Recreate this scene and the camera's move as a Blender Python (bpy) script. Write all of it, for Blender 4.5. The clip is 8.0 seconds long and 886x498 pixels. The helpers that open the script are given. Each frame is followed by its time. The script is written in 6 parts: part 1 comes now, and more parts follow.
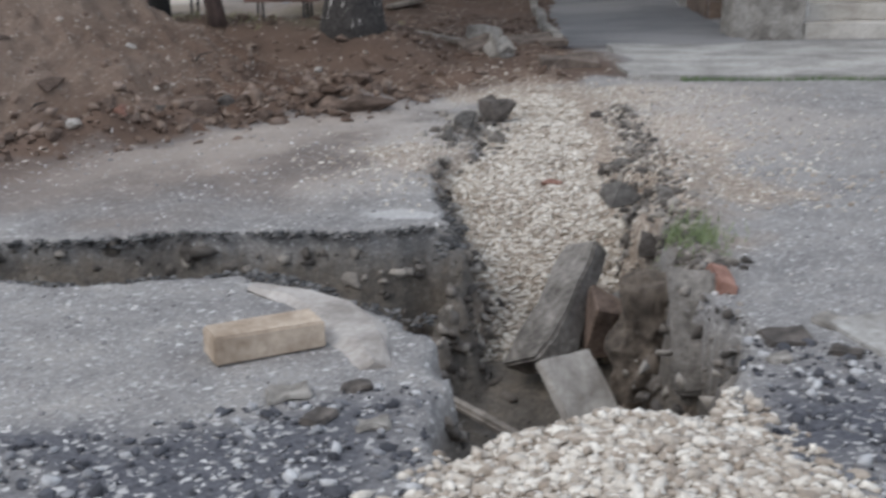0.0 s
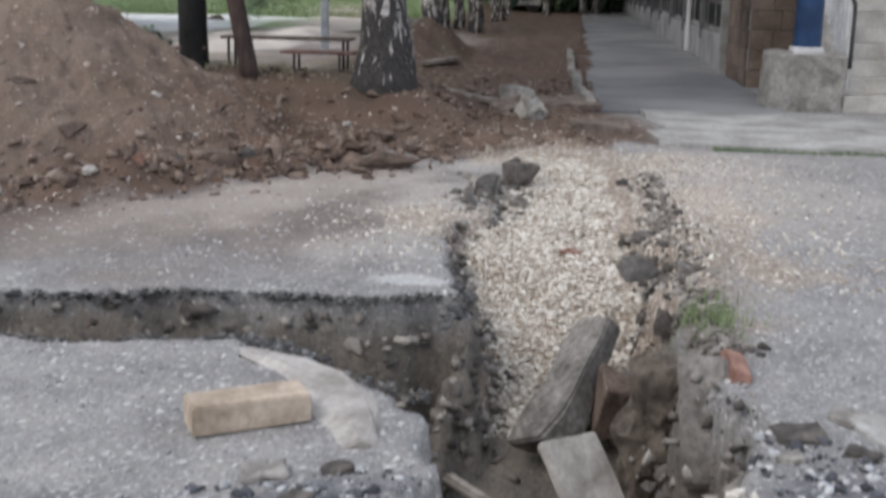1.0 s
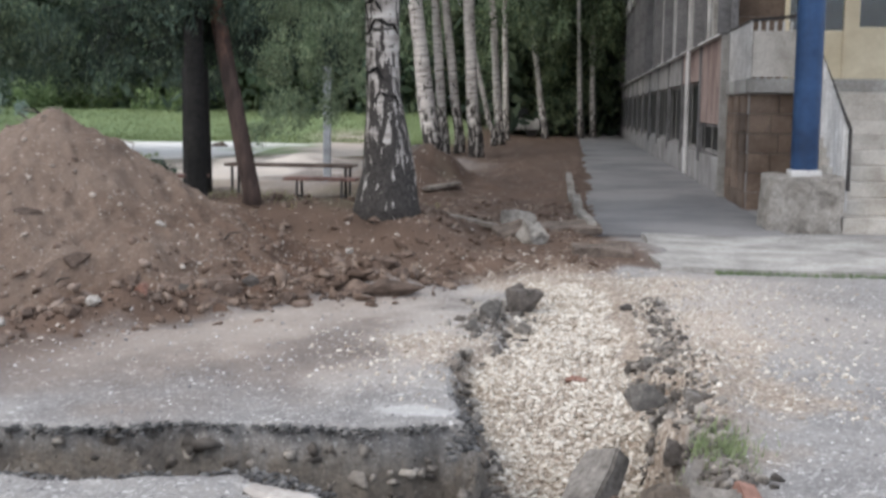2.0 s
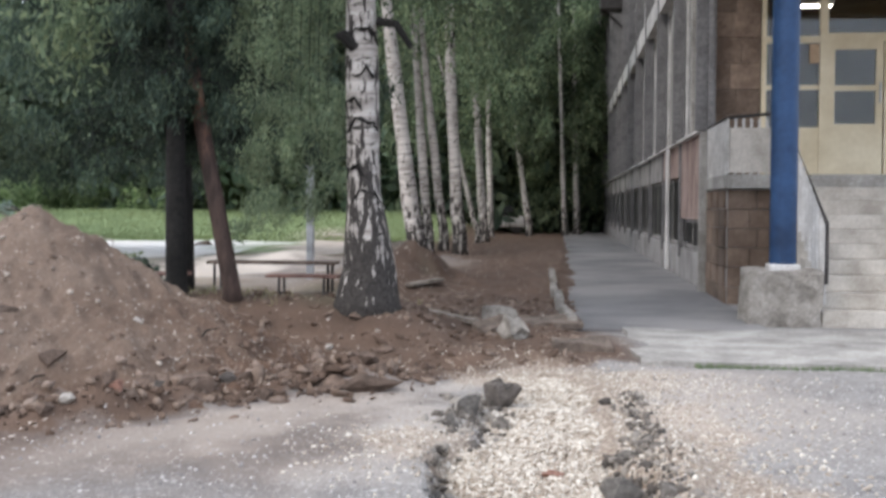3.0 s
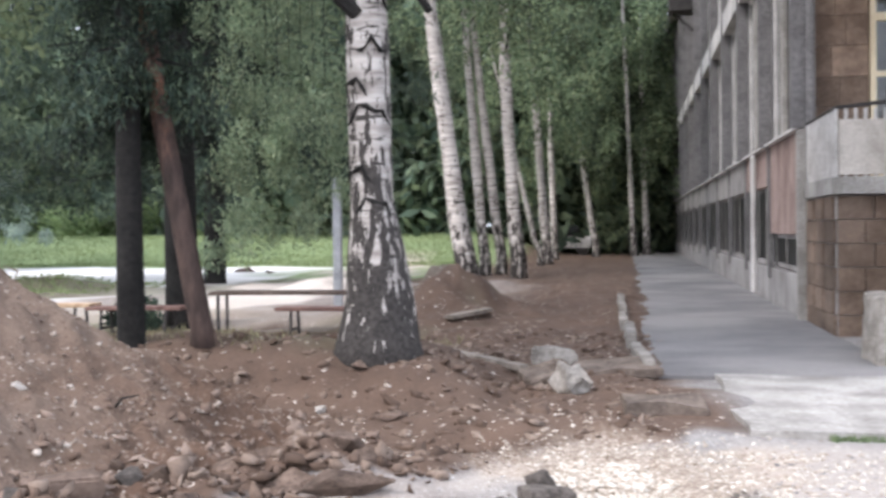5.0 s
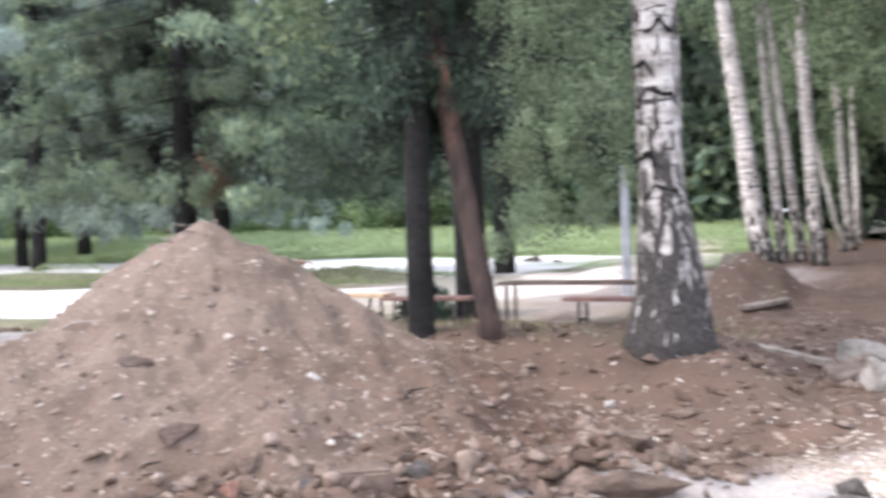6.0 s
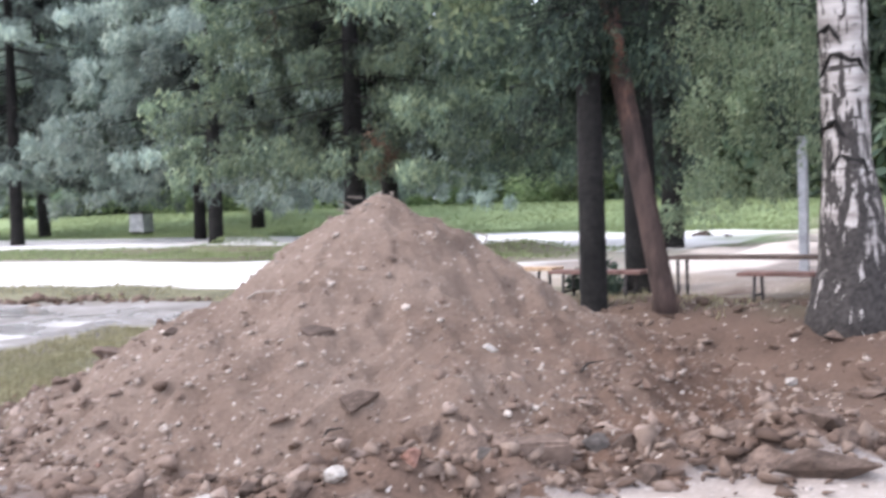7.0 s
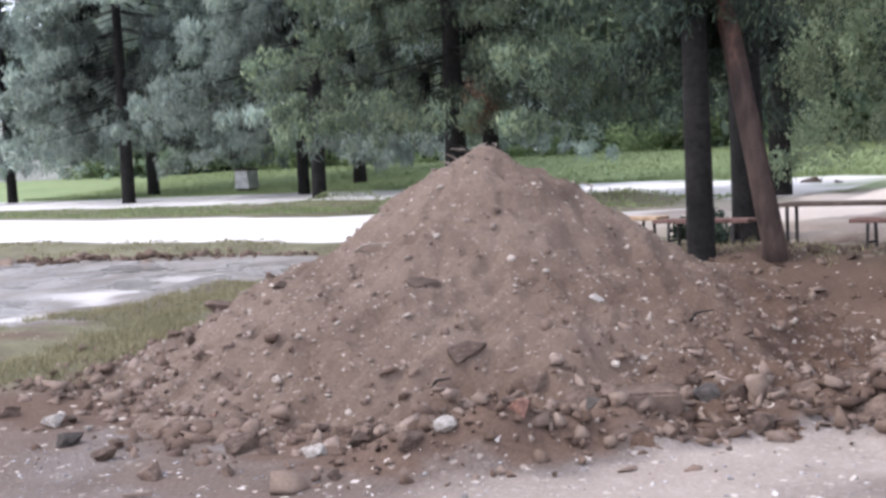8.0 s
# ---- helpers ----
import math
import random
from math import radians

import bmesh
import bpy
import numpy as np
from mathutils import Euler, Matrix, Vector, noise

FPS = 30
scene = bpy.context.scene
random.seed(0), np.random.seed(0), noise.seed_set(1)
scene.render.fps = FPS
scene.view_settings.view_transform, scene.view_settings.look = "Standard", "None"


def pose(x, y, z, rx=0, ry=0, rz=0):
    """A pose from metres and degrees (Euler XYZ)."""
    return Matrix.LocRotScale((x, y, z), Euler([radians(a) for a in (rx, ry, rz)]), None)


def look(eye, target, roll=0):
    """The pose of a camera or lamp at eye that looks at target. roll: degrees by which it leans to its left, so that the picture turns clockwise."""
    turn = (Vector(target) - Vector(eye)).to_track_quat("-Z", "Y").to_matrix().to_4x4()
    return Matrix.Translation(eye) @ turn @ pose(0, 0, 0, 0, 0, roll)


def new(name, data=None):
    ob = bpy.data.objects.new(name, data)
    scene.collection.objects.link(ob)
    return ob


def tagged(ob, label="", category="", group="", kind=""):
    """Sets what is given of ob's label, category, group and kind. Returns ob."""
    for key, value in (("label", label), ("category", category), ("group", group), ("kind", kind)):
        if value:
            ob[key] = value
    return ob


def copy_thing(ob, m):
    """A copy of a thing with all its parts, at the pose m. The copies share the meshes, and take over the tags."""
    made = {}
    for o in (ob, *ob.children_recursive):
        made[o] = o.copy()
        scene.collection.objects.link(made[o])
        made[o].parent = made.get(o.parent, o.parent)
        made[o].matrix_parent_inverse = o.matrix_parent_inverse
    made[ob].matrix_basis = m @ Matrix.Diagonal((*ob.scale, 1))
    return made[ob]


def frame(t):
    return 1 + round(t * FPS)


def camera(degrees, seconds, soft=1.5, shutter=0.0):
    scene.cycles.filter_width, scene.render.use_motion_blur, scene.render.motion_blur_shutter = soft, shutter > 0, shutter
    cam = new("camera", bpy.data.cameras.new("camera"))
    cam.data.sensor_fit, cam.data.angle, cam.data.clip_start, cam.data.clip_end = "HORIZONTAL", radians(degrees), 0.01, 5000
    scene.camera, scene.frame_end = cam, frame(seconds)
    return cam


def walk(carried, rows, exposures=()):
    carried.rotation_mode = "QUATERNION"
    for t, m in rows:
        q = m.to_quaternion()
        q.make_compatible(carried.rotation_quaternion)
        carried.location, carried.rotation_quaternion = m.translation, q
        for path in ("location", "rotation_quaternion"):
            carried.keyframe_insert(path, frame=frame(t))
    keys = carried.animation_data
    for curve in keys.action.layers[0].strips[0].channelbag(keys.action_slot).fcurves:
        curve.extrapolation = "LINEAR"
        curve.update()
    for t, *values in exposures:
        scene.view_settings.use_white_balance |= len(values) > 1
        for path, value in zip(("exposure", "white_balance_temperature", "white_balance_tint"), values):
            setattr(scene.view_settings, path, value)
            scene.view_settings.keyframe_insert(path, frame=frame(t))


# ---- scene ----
cam = camera(41.89, 8.0, soft=3.0, shutter=0.5)
ROWS = [
    (0.0, 0.000, 0.000, 1.231, 74.40, 0.95, 4.26),
    (0.5, 0.002, 0.084, 1.222, 73.60, 2.09, 7.13),
    (1.0, 0.093, 0.181, 1.247, 77.07, -1.08, 6.55),
    (1.5, 0.071, 0.230, 1.276, 79.87, -0.38, 6.47),
    (1.7, 0.055, 0.219, 1.279, 81.32, -0.45, 6.56),
    (2.8, 0.160, 0.185, 1.262, 86.70, -0.62, 6.04),
    (3.0, 0.136, 0.192, 1.258, 87.92, -0.28, 5.84),
    (3.5, 0.158, 0.164, 1.258, 89.23, 0.24, 4.86),
    (4.0, 0.261, 1.430, 1.222, 89.73, 0.29, 7.12),
    (4.2, 0.145, 1.898, 1.220, 89.13, 0.23, 7.21),
    (5.3, 0.115, 2.960, 1.170, 89.10, 1.20, 12.00),
    (5.5, 0.111, 3.010, 1.166, 89.00, 1.63, 14.87),
    (6.0, 0.067, 3.021, 1.191, 88.79, 1.64, 23.34),
    (6.5, 0.013, 3.045, 1.186, 89.19, 1.52, 28.91),
    (7.0, 0.004, 2.999, 1.181, 87.75, 1.71, 31.40),
    (7.5, -0.009, 2.983, 1.179, 86.07, 2.39, 35.02),
    (8.0, -0.014, 2.991, 1.177, 85.58, 2.83, 36.35),
]
walk(cam, [(t, pose(x, y, z, rx, ry, rz)) for t, x, y, z, rx, ry, rz in ROWS],
     exposures=[(0.0, -0.12, 6300, 9), (0.5, -0.05, 6330, 9), (1.0, 0.06, 6400, 10), (1.7, 0.3, 6500, 10), (3.0, 0.52, 6500, 11), (3.5, 0.67, 6500, 11), (4.2, 0.86, 6500, 12),
                (5.5, 1.25, 6450, 15), (6.0, 1.42, 6400, 16), (6.5, 1.3, 6300, 17), (7.5, 1.0, 6350, 19), (8.0, 0.77, 6350, 19)])

# ---- light ----
SUN_EL, SUN_AZ = 48, 228
world = bpy.data.worlds.new("overcast_sky")
scene.world = world
world.use_nodes = True
wn, wl = world.node_tree.nodes, world.node_tree.links
sky = wn.new("ShaderNodeTexSky")
sky.sky_type, sky.sun_disc = "NISHITA", False
sky.sun_elevation, sky.sun_rotation = radians(SUN_EL), radians(SUN_AZ)
sky.air_density, sky.dust_density, sky.ozone_density = 1.0, 4.0, 1.0
pale = wn.new("ShaderNodeMixRGB")
pale.inputs[0].default_value = 0.75
pale.inputs[2].default_value = (8.2, 9.0, 10.4, 1)
wl.new(sky.outputs[0], pale.inputs[1])
wl.new(pale.outputs[0], wn["Background"].inputs[0])
wn["Background"].inputs[1].default_value = 0.15
sun_data = bpy.data.lights.new("sun", "SUN")
sun_data.energy, sun_data.angle, sun_data.color = 1.2, radians(25), (1.0, 0.97, 0.93)
sun = new("sun", sun_data)
sun.matrix_world = look((0, 0, 30), Vector((0, 0, 30)) - Vector((math.sin(radians(SUN_AZ)) * math.cos(radians(SUN_EL)), math.cos(radians(SUN_AZ)) * math.cos(radians(SUN_EL)), math.sin(radians(SUN_EL)))))


# ---- small tools ----
def part(name, bm, mat, parent=None, label="", smooth=False):
    """Links a bmesh as one mesh object, under parent where one is given."""
    me = bpy.data.meshes.new(name)
    bm.normal_update()
    bm.to_mesh(me)
    bm.free()
    if mat is not None:
        me.materials.append(mat)
    if smooth:
        me.shade_smooth()
    ob = new(name, me)
    if parent is not None:
        ob.parent = parent
    if label:
        ob["label"] = label
    return ob


def from_arrays(name, verts, faces, mat, parent=None, label="", smooth=False):
    me = bpy.data.meshes.new(name)
    verts = np.asarray(verts, np.float32)
    faces = np.asarray(faces, np.int32)
    n = faces.shape[1]
    me.vertices.add(len(verts))
    me.vertices.foreach_set("co", verts.ravel())
    me.loops.add(faces.size)
    me.loops.foreach_set("vertex_index", faces.ravel())
    me.polygons.add(len(faces))
    me.polygons.foreach_set("loop_start", np.arange(0, faces.size, n, dtype=np.int32))
    me.update(calc_edges=True)
    if mat is not None:
        me.materials.append(mat)
    if smooth:
        me.shade_smooth()
    ob = new(name, me)
    if parent is not None:
        ob.parent = parent
    if label:
        ob["label"] = label
    return ob


def box(bm, x0, y0, z0, x1, y1, z1, bevel=0.0):
    r = bmesh.ops.create_cube(bm, size=1.0, matrix=Matrix.Translation(((x0 + x1) / 2, (y0 + y1) / 2, (z0 + z1) / 2)) @ Matrix.Diagonal((x1 - x0, y1 - y0, z1 - z0, 1)))
    if bevel:
        edges = list({e for v in r["verts"] for e in v.link_edges})
        bmesh.ops.bevel(bm, geom=edges, offset=bevel, segments=2, affect="EDGES", profile=0.6)
    return bm


def boxes(*rows, bevel=0.0):
    bm = bmesh.new()
    for row in rows:
        box(bm, *row, bevel=bevel)
    return bm


def tube(bm, points, radii, sides=10, cap=True):
    """A tapered tube along points."""
    rings = []
    pts = [Vector(p) for p in points]
    for i, p in enumerate(pts):
        d = (pts[min(i + 1, len(pts) - 1)] - pts[max(i - 1, 0)]).normalized()
        a = d.cross(Vector((0.3, 1, 0.1))).normalized() if abs(d.z) > 0.5 else d.cross(Vector((0, 0, 1))).normalized()
        c = d.cross(a)
        rings.append([bm.verts.new(p + (a * math.cos(k / sides * math.tau) + c * math.sin(k / sides * math.tau)) * radii[i]) for k in range(sides)])
    for r0, r1 in zip(rings, rings[1:]):
        for k in range(sides):
            bm.faces.new((r0[k], r0[(k + 1) % sides], r1[(k + 1) % sides], r1[k]))
    if cap:
        bm.faces.new(rings[0][::-1])
        bm.faces.new(rings[-1])
    bmesh.ops.recalc_face_normals(bm, faces=bm.faces)
    return bm


def empty(name, x=0, y=0, z=0, rz=0):
    ob = new(name)
    ob.matrix_world = pose(x, y, z, 0, 0, rz)
    return ob


def hash2(ix, iy, seed):
    n = (ix.astype(np.int64) * 374761393 + iy.astype(np.int64) * 668265263 + seed * 974634777) & 0x7FFFFFFF
    n = ((n ^ (n >> 13)) * 1274126177) & 0x7FFFFFFF
    return ((n ^ (n >> 16)) & 0xFFFF) / 65535.0


def vnoise(x, y, seed=0):
    """Smooth value noise in 0..1 on arrays."""
    ix, iy = np.floor(x), np.floor(y)
    fx, fy = x - ix, y - iy
    fx, fy = fx * fx * (3 - 2 * fx), fy * fy * (3 - 2 * fy)
    a, b = hash2(ix, iy, seed), hash2(ix + 1, iy, seed)
    c, d = hash2(ix, iy + 1, seed), hash2(ix + 1, iy + 1, seed)
    return (a * (1 - fx) + b * fx) * (1 - fy) + (c * (1 - fx) + d * fx) * fy


def fbm(x, y, size, octaves=4, seed=0):
    """Layered noise, about -0.5..0.5; size: the largest lump in metres."""
    out, amp, tot = 0.0, 1.0, 0.0
    for k in range(octaves):
        out = out + amp * (vnoise(x / size * 2 ** k + 17.3 * k, y / size * 2 ** k + 9.1 * k, seed + k) - 0.5)
        tot += amp
        amp *= 0.55
    return out / tot * 1.4


def step(e0, e1, v):
    t = np.clip((v - e0) / (e1 - e0), 0, 1)
    return t * t * (3 - 2 * t)


# ---- materials ----
def material(name, rough=0.9, metal=0.0):
    m = bpy.data.materials.new(name)
    m.use_nodes = True
    b = m.node_tree.nodes["Principled BSDF"]
    b.inputs["Roughness"].default_value = rough
    b.inputs["Metallic"].default_value = metal
    b.inputs["Specular IOR Level"].default_value = 0.3
    return m, m.node_tree.nodes, m.node_tree.links, b


def noise_node(n, l, scale, detail=4.0, rough=0.6, coord=None):
    t = n.new("ShaderNodeTexNoise")
    t.inputs["Scale"].default_value, t.inputs["Detail"].default_value, t.inputs["Roughness"].default_value = scale, detail, rough
    if coord is not None:
        l.new(coord, t.inputs["Vector"])
    return t.outputs["Fac"]


def ramp(n, l, fac, stops):
    r = n.new("ShaderNodeValToRGB")
    while len(r.color_ramp.elements) < len(stops):
        r.color_ramp.elements.new(0.5)
    for e, (p, c) in zip(r.color_ramp.elements, stops):
        e.position, e.color = p, (*c, 1) if len(c) == 3 else c
    l.new(fac, r.inputs[0])
    return r.outputs[0]


def mix(n, l, fac, a, b, mode="MIX"):
    m = n.new("ShaderNodeMixRGB")
    m.blend_type = mode
    for s, v in zip(m.inputs, (fac, a, b)):
        if isinstance(v, (int, float)):
            s.default_value = v
        elif isinstance(v, tuple):
            s.default_value = (*v, 1)
        else:
            l.new(v, s)
    return m.outputs[0]


def bump(n, l, b, height, strength=0.4, distance=0.02):
    k = n.new("ShaderNodeBump")
    k.inputs["Strength"].default_value, k.inputs["Distance"].default_value = strength, distance
    l.new(height, k.inputs["Height"])
    l.new(k.outputs[0], b.inputs["Normal"])


def place(n):
    return n.new("ShaderNodeNewGeometry").outputs["Position"]


def local(n):
    return n.new("ShaderNodeTexCoord").outputs["Object"]


def mottled(name, dark, light, fine=40.0, coarse=2.5, rough=0.9, bumps=0.4, metal=0.0, dist=0.01, stain=None, vary=0.0):
    """A matt surface with grain and larger stains."""
    m, n, l, b = material(name, rough, metal)
    co = local(n)
    g = ramp(n, l, noise_node(n, l, fine, 5, 0.65, co), [(0.3, dark), (0.7, light)])
    c = ramp(n, l, noise_node(n, l, coarse, 4, 0.6, co), [(0.35, stain or tuple(v * 0.72 for v in dark)), (0.62, (1, 1, 1) if not stain else light)])
    out = mix(n, l, 0.55, g, c, "MULTIPLY" if not stain else "MIX")
    if vary:
        r = n.new("ShaderNodeObjectInfo").outputs["Random"]
        out = mix(n, l, 1.0, out, ramp(n, l, r, [(0.0, (1 - vary,) * 3), (1.0, (1 + vary,) * 3)]), "MULTIPLY")
    l.new(out, b.inputs["Base Color"])
    if bumps:
        bump(n, l, b, noise_node(n, l, fine * 1.3, 6, 0.7, co), bumps, dist)
    return m


def pebbly(n, l, co, scale, lo, hi, cut=0.0):
    """Colour cells like small stones: cell colour and cell distance."""
    v = n.new("ShaderNodeTexVoronoi")
    v.inputs["Scale"].default_value = scale
    v.inputs["Randomness"].default_value = 1.0
    l.new(co, v.inputs["Vector"])
    sep = n.new("ShaderNodeSeparateColor")
    l.new(v.outputs["Color"], sep.inputs[0])
    return ramp(n, l, sep.outputs[0], [(0.0, lo), (1.0, hi)]), sep.outputs[1], v.outputs["Distance"]


def warped(n, l, co, scale, amount):
    """Coordinates pushed about by noise, so that cells are ragged."""
    t = n.new("ShaderNodeTexNoise")
    t.inputs["Scale"].default_value, t.inputs["Detail"].default_value = scale, 3
    l.new(co, t.inputs["Vector"])
    sub = n.new("ShaderNodeVectorMath")
    sub.operation = "SUBTRACT"
    l.new(t.outputs["Color"], sub.inputs[0])
    sub.inputs[1].default_value = (0.5, 0.5, 0.5)
    mul = n.new("ShaderNodeVectorMath")
    mul.operation = "MULTIPLY_ADD"
    l.new(sub.outputs[0], mul.inputs[0])
    mul.inputs[1].default_value = (amount,) * 3
    l.new(co, mul.inputs[2])
    return mul.outputs[0]


def attr(n, name):
    a = n.new("ShaderNodeAttribute")
    a.attribute_name = name
    return a.outputs["Fac"]


def ground_material():
    m, n, l, b = material("ground_soil_and_asphalt", 0.92)
    co = place(n)
    big = noise_node(n, l, 0.9, 5, 0.6, co)
    fine = noise_node(n, l, 55, 5, 0.7, co)
    co = warped(n, l, co, 24, 0.03)
    # worn asphalt with pale stones showing
    st, pick, dist = pebbly(n, l, co, 60, (0.24, 0.23, 0.22), (0.6, 0.58, 0.55))
    asphalt = mix(n, l, 0.6, ramp(n, l, big, [(0.3, (0.13, 0.123, 0.119)), (0.5, (0.215, 0.202, 0.192)), (0.7, (0.37, 0.345, 0.315))]), ramp(n, l, fine, [(0.3, (0.12, 0.116, 0.113)), (0.7, (0.32, 0.298, 0.28))]))
    blotch = ramp(n, l, noise_node(n, l, 4.5, 6, 0.7, co), [(0.3, (0.65, 0.62, 0.63)), (0.5, (1, 1, 1)), (0.7, (1.28, 1.25, 1.2))])
    asphalt = mix(n, l, 0.8, asphalt, blotch, "MULTIPLY")
    chips, pick4, dist4 = pebbly(n, l, co, 130, (0.1, 0.098, 0.1), (0.52, 0.5, 0.48))
    asphalt = mix(n, l, ramp(n, l, pick4, [(0.7, (0, 0, 0)), (0.95, (0.75, 0.75, 0.75))]), asphalt, chips)
    asphalt = mix(n, l, ramp(n, l, pick, [(0.88, (0, 0, 0)), (0.98, (0.8, 0.8, 0.8))]), asphalt, st)
    # limestone gravel
    gr, pick2, dist2 = pebbly(n, l, co, 44, (0.27, 0.21, 0.165), (0.6, 0.53, 0.45))
    gravel = mix(n, l, ramp(n, l, dist2, [(0.2, (0, 0, 0)), (0.75, (1, 1, 1))]), gr, (0.2, 0.15, 0.11))
    # brown loam
    lo, pick3, dist3 = pebbly(n, l, co, 40, (0.3, 0.24, 0.19), (0.62, 0.56, 0.5))
    dirt = mix(n, l, 0.5, ramp(n, l, noise_node(n, l, 2.2, 5, 0.6, co), [(0.3, (0.045, 0.028, 0.02)), (0.7, (0.14, 0.09, 0.064))]), ramp(n, l, fine, [(0.3, (0.056, 0.036, 0.026)), (0.7, (0.17, 0.113, 0.082))]))
    dirt = mix(n, l, ramp(n, l, pick3, [(0.975, (0, 0, 0)), (0.99, (1, 1, 1))]), dirt, lo)
    # grey-brown subsoil of the trench walls
    clay = mix(n, l, 0.6, ramp(n, l, noise_node(n, l, 7, 6, 0.7, co), [(0.28, (0.035, 0.031, 0.028)), (0.45, (0.095, 0.083, 0.074)), (0.58, (0.17, 0.135, 0.105)), (0.7, (0.36, 0.33, 0.29))]), ramp(n, l, fine, [(0.3, (0.06, 0.053, 0.046)), (0.7, (0.2, 0.175, 0.145))]))
    grass = mix(n, l, 0.5, ramp(n, l, noise_node(n, l, 0.6, 5, 0.6, co), [(0.3, (0.13, 0.135, 0.08)), (0.7, (0.23, 0.235, 0.14))]), ramp(n, l, fine, [(0.3, (0.11, 0.11, 0.07)), (0.7, (0.25, 0.24, 0.155))]))
    grass = mix(n, l, 0.75, grass, ramp(n, l, noise_node(n, l, 2.5, 5, 0.65, co), [(0.35, (0.42, 0.36, 0.32)), (0.65, (0.85, 0.8, 0.78))]), "MULTIPLY")
    meadow = mix(n, l, 0.5, ramp(n, l, noise_node(n, l, 0.4, 5, 0.6, co), [(0.3, (0.16, 0.23, 0.1)), (0.7, (0.27, 0.35, 0.17))]), ramp(n, l, fine, [(0.3, (0.15, 0.2, 0.09)), (0.7, (0.29, 0.35, 0.18))]))
    pale_pave = mix(n, l, 0.4, ramp(n, l, noise_node(n, l, 0.35, 5, 0.6, co), [(0.3, (0.55, 0.53, 0.5)), (0.7, (0.78, 0.76, 0.73))]), (0.72, 0.7, 0.67))
    sandy = mix(n, l, 0.5, ramp(n, l, noise_node(n, l, 0.8, 5, 0.6, co), [(0.3, (0.42, 0.35, 0.29)), (0.7, (0.68, 0.6, 0.52))]), ramp(n, l, fine, [(0.3, (0.34, 0.28, 0.23)), (0.7, (0.56, 0.49, 0.43))]))
    mud = ramp(n, l, noise_node(n, l, 0.9, 5, 0.6, co), [(0.35, (0.13, 0.115, 0.1)), (0.65, (0.28, 0.26, 0.24))])
    black = mix(n, l, ramp(n, l, pick, [(0.8, (0, 0, 0)), (0.9, (0.9, 0.9, 0.9))]), ramp(n, l, fine, [(0.3, (0.03, 0.03, 0.037)), (0.7, (0.12, 0.12, 0.135))]), st)
    out = asphalt
    for name, col in (("black", black), ("clay", clay), ("dirt", dirt), ("gravel", gravel), ("grass", grass), ("meadow", meadow), ("mud", mud), ("sandy", sandy), ("pale", pale_pave)):
        out = mix(n, l, attr(n, name), out, col)
    l.new(out, b.inputs["Base Color"])
    wet = n.new("ShaderNodeMixRGB")
    l.new(attr(n, "mud"), wet.inputs[0])
    wet.inputs[1].default_value = (0.92, 0.92, 0.92, 1)
    l.new(ramp(n, l, noise_node(n, l, 0.8, 4, 0.6, co), [(0.42, (0.06, 0.06, 0.06)), (0.55, (0.75, 0.75, 0.75))]), wet.inputs[2])
    l.new(wet.outputs[0], b.inputs["Roughness"])
    h = mix(n, l, 0.5, fine, ramp(n, l, dist2, [(0.0, (1, 1, 1)), (0.8, (0, 0, 0))]))
    bump(n, l, b, h, 0.5, 0.015)
    return m


GROUND = ground_material()


def heap_material():
    m, n, l, b = material("heap_soil", 0.95)
    co = place(n)
    fine = noise_node(n, l, 60, 5, 0.7, co)
    lo, pick3, d3 = pebbly(n, l, warped(n, l, co, 24, 0.03), 60, (0.26, 0.21, 0.17), (0.55, 0.48, 0.42))
    base = ramp(n, l, noise_node(n, l, 1.6, 5, 0.6, co), [(0.3, (0.115, 0.08, 0.06)), (0.5, (0.215, 0.158, 0.122)), (0.72, (0.32, 0.25, 0.2))])
    dirt = mix(n, l, 0.5, base, ramp(n, l, fine, [(0.3, (0.1, 0.068, 0.05)), (0.7, (0.28, 0.205, 0.16))]))
    dirt = mix(n, l, ramp(n, l, pick3, [(0.95, (0, 0, 0)), (1.0, (0.7, 0.7, 0.7))]), dirt, lo)
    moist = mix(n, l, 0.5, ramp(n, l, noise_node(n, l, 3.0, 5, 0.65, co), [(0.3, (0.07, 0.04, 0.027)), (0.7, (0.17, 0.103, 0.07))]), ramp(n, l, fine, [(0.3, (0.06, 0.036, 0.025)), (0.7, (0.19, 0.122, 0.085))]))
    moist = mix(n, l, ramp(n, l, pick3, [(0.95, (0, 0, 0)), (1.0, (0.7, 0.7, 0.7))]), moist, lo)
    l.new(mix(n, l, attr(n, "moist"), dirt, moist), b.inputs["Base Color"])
    bump(n, l, b, mix(n, l, 0.5, fine, noise_node(n, l, 14, 5, 0.7, co)), 0.9, 0.05)
    return m


HEAP = heap_material()


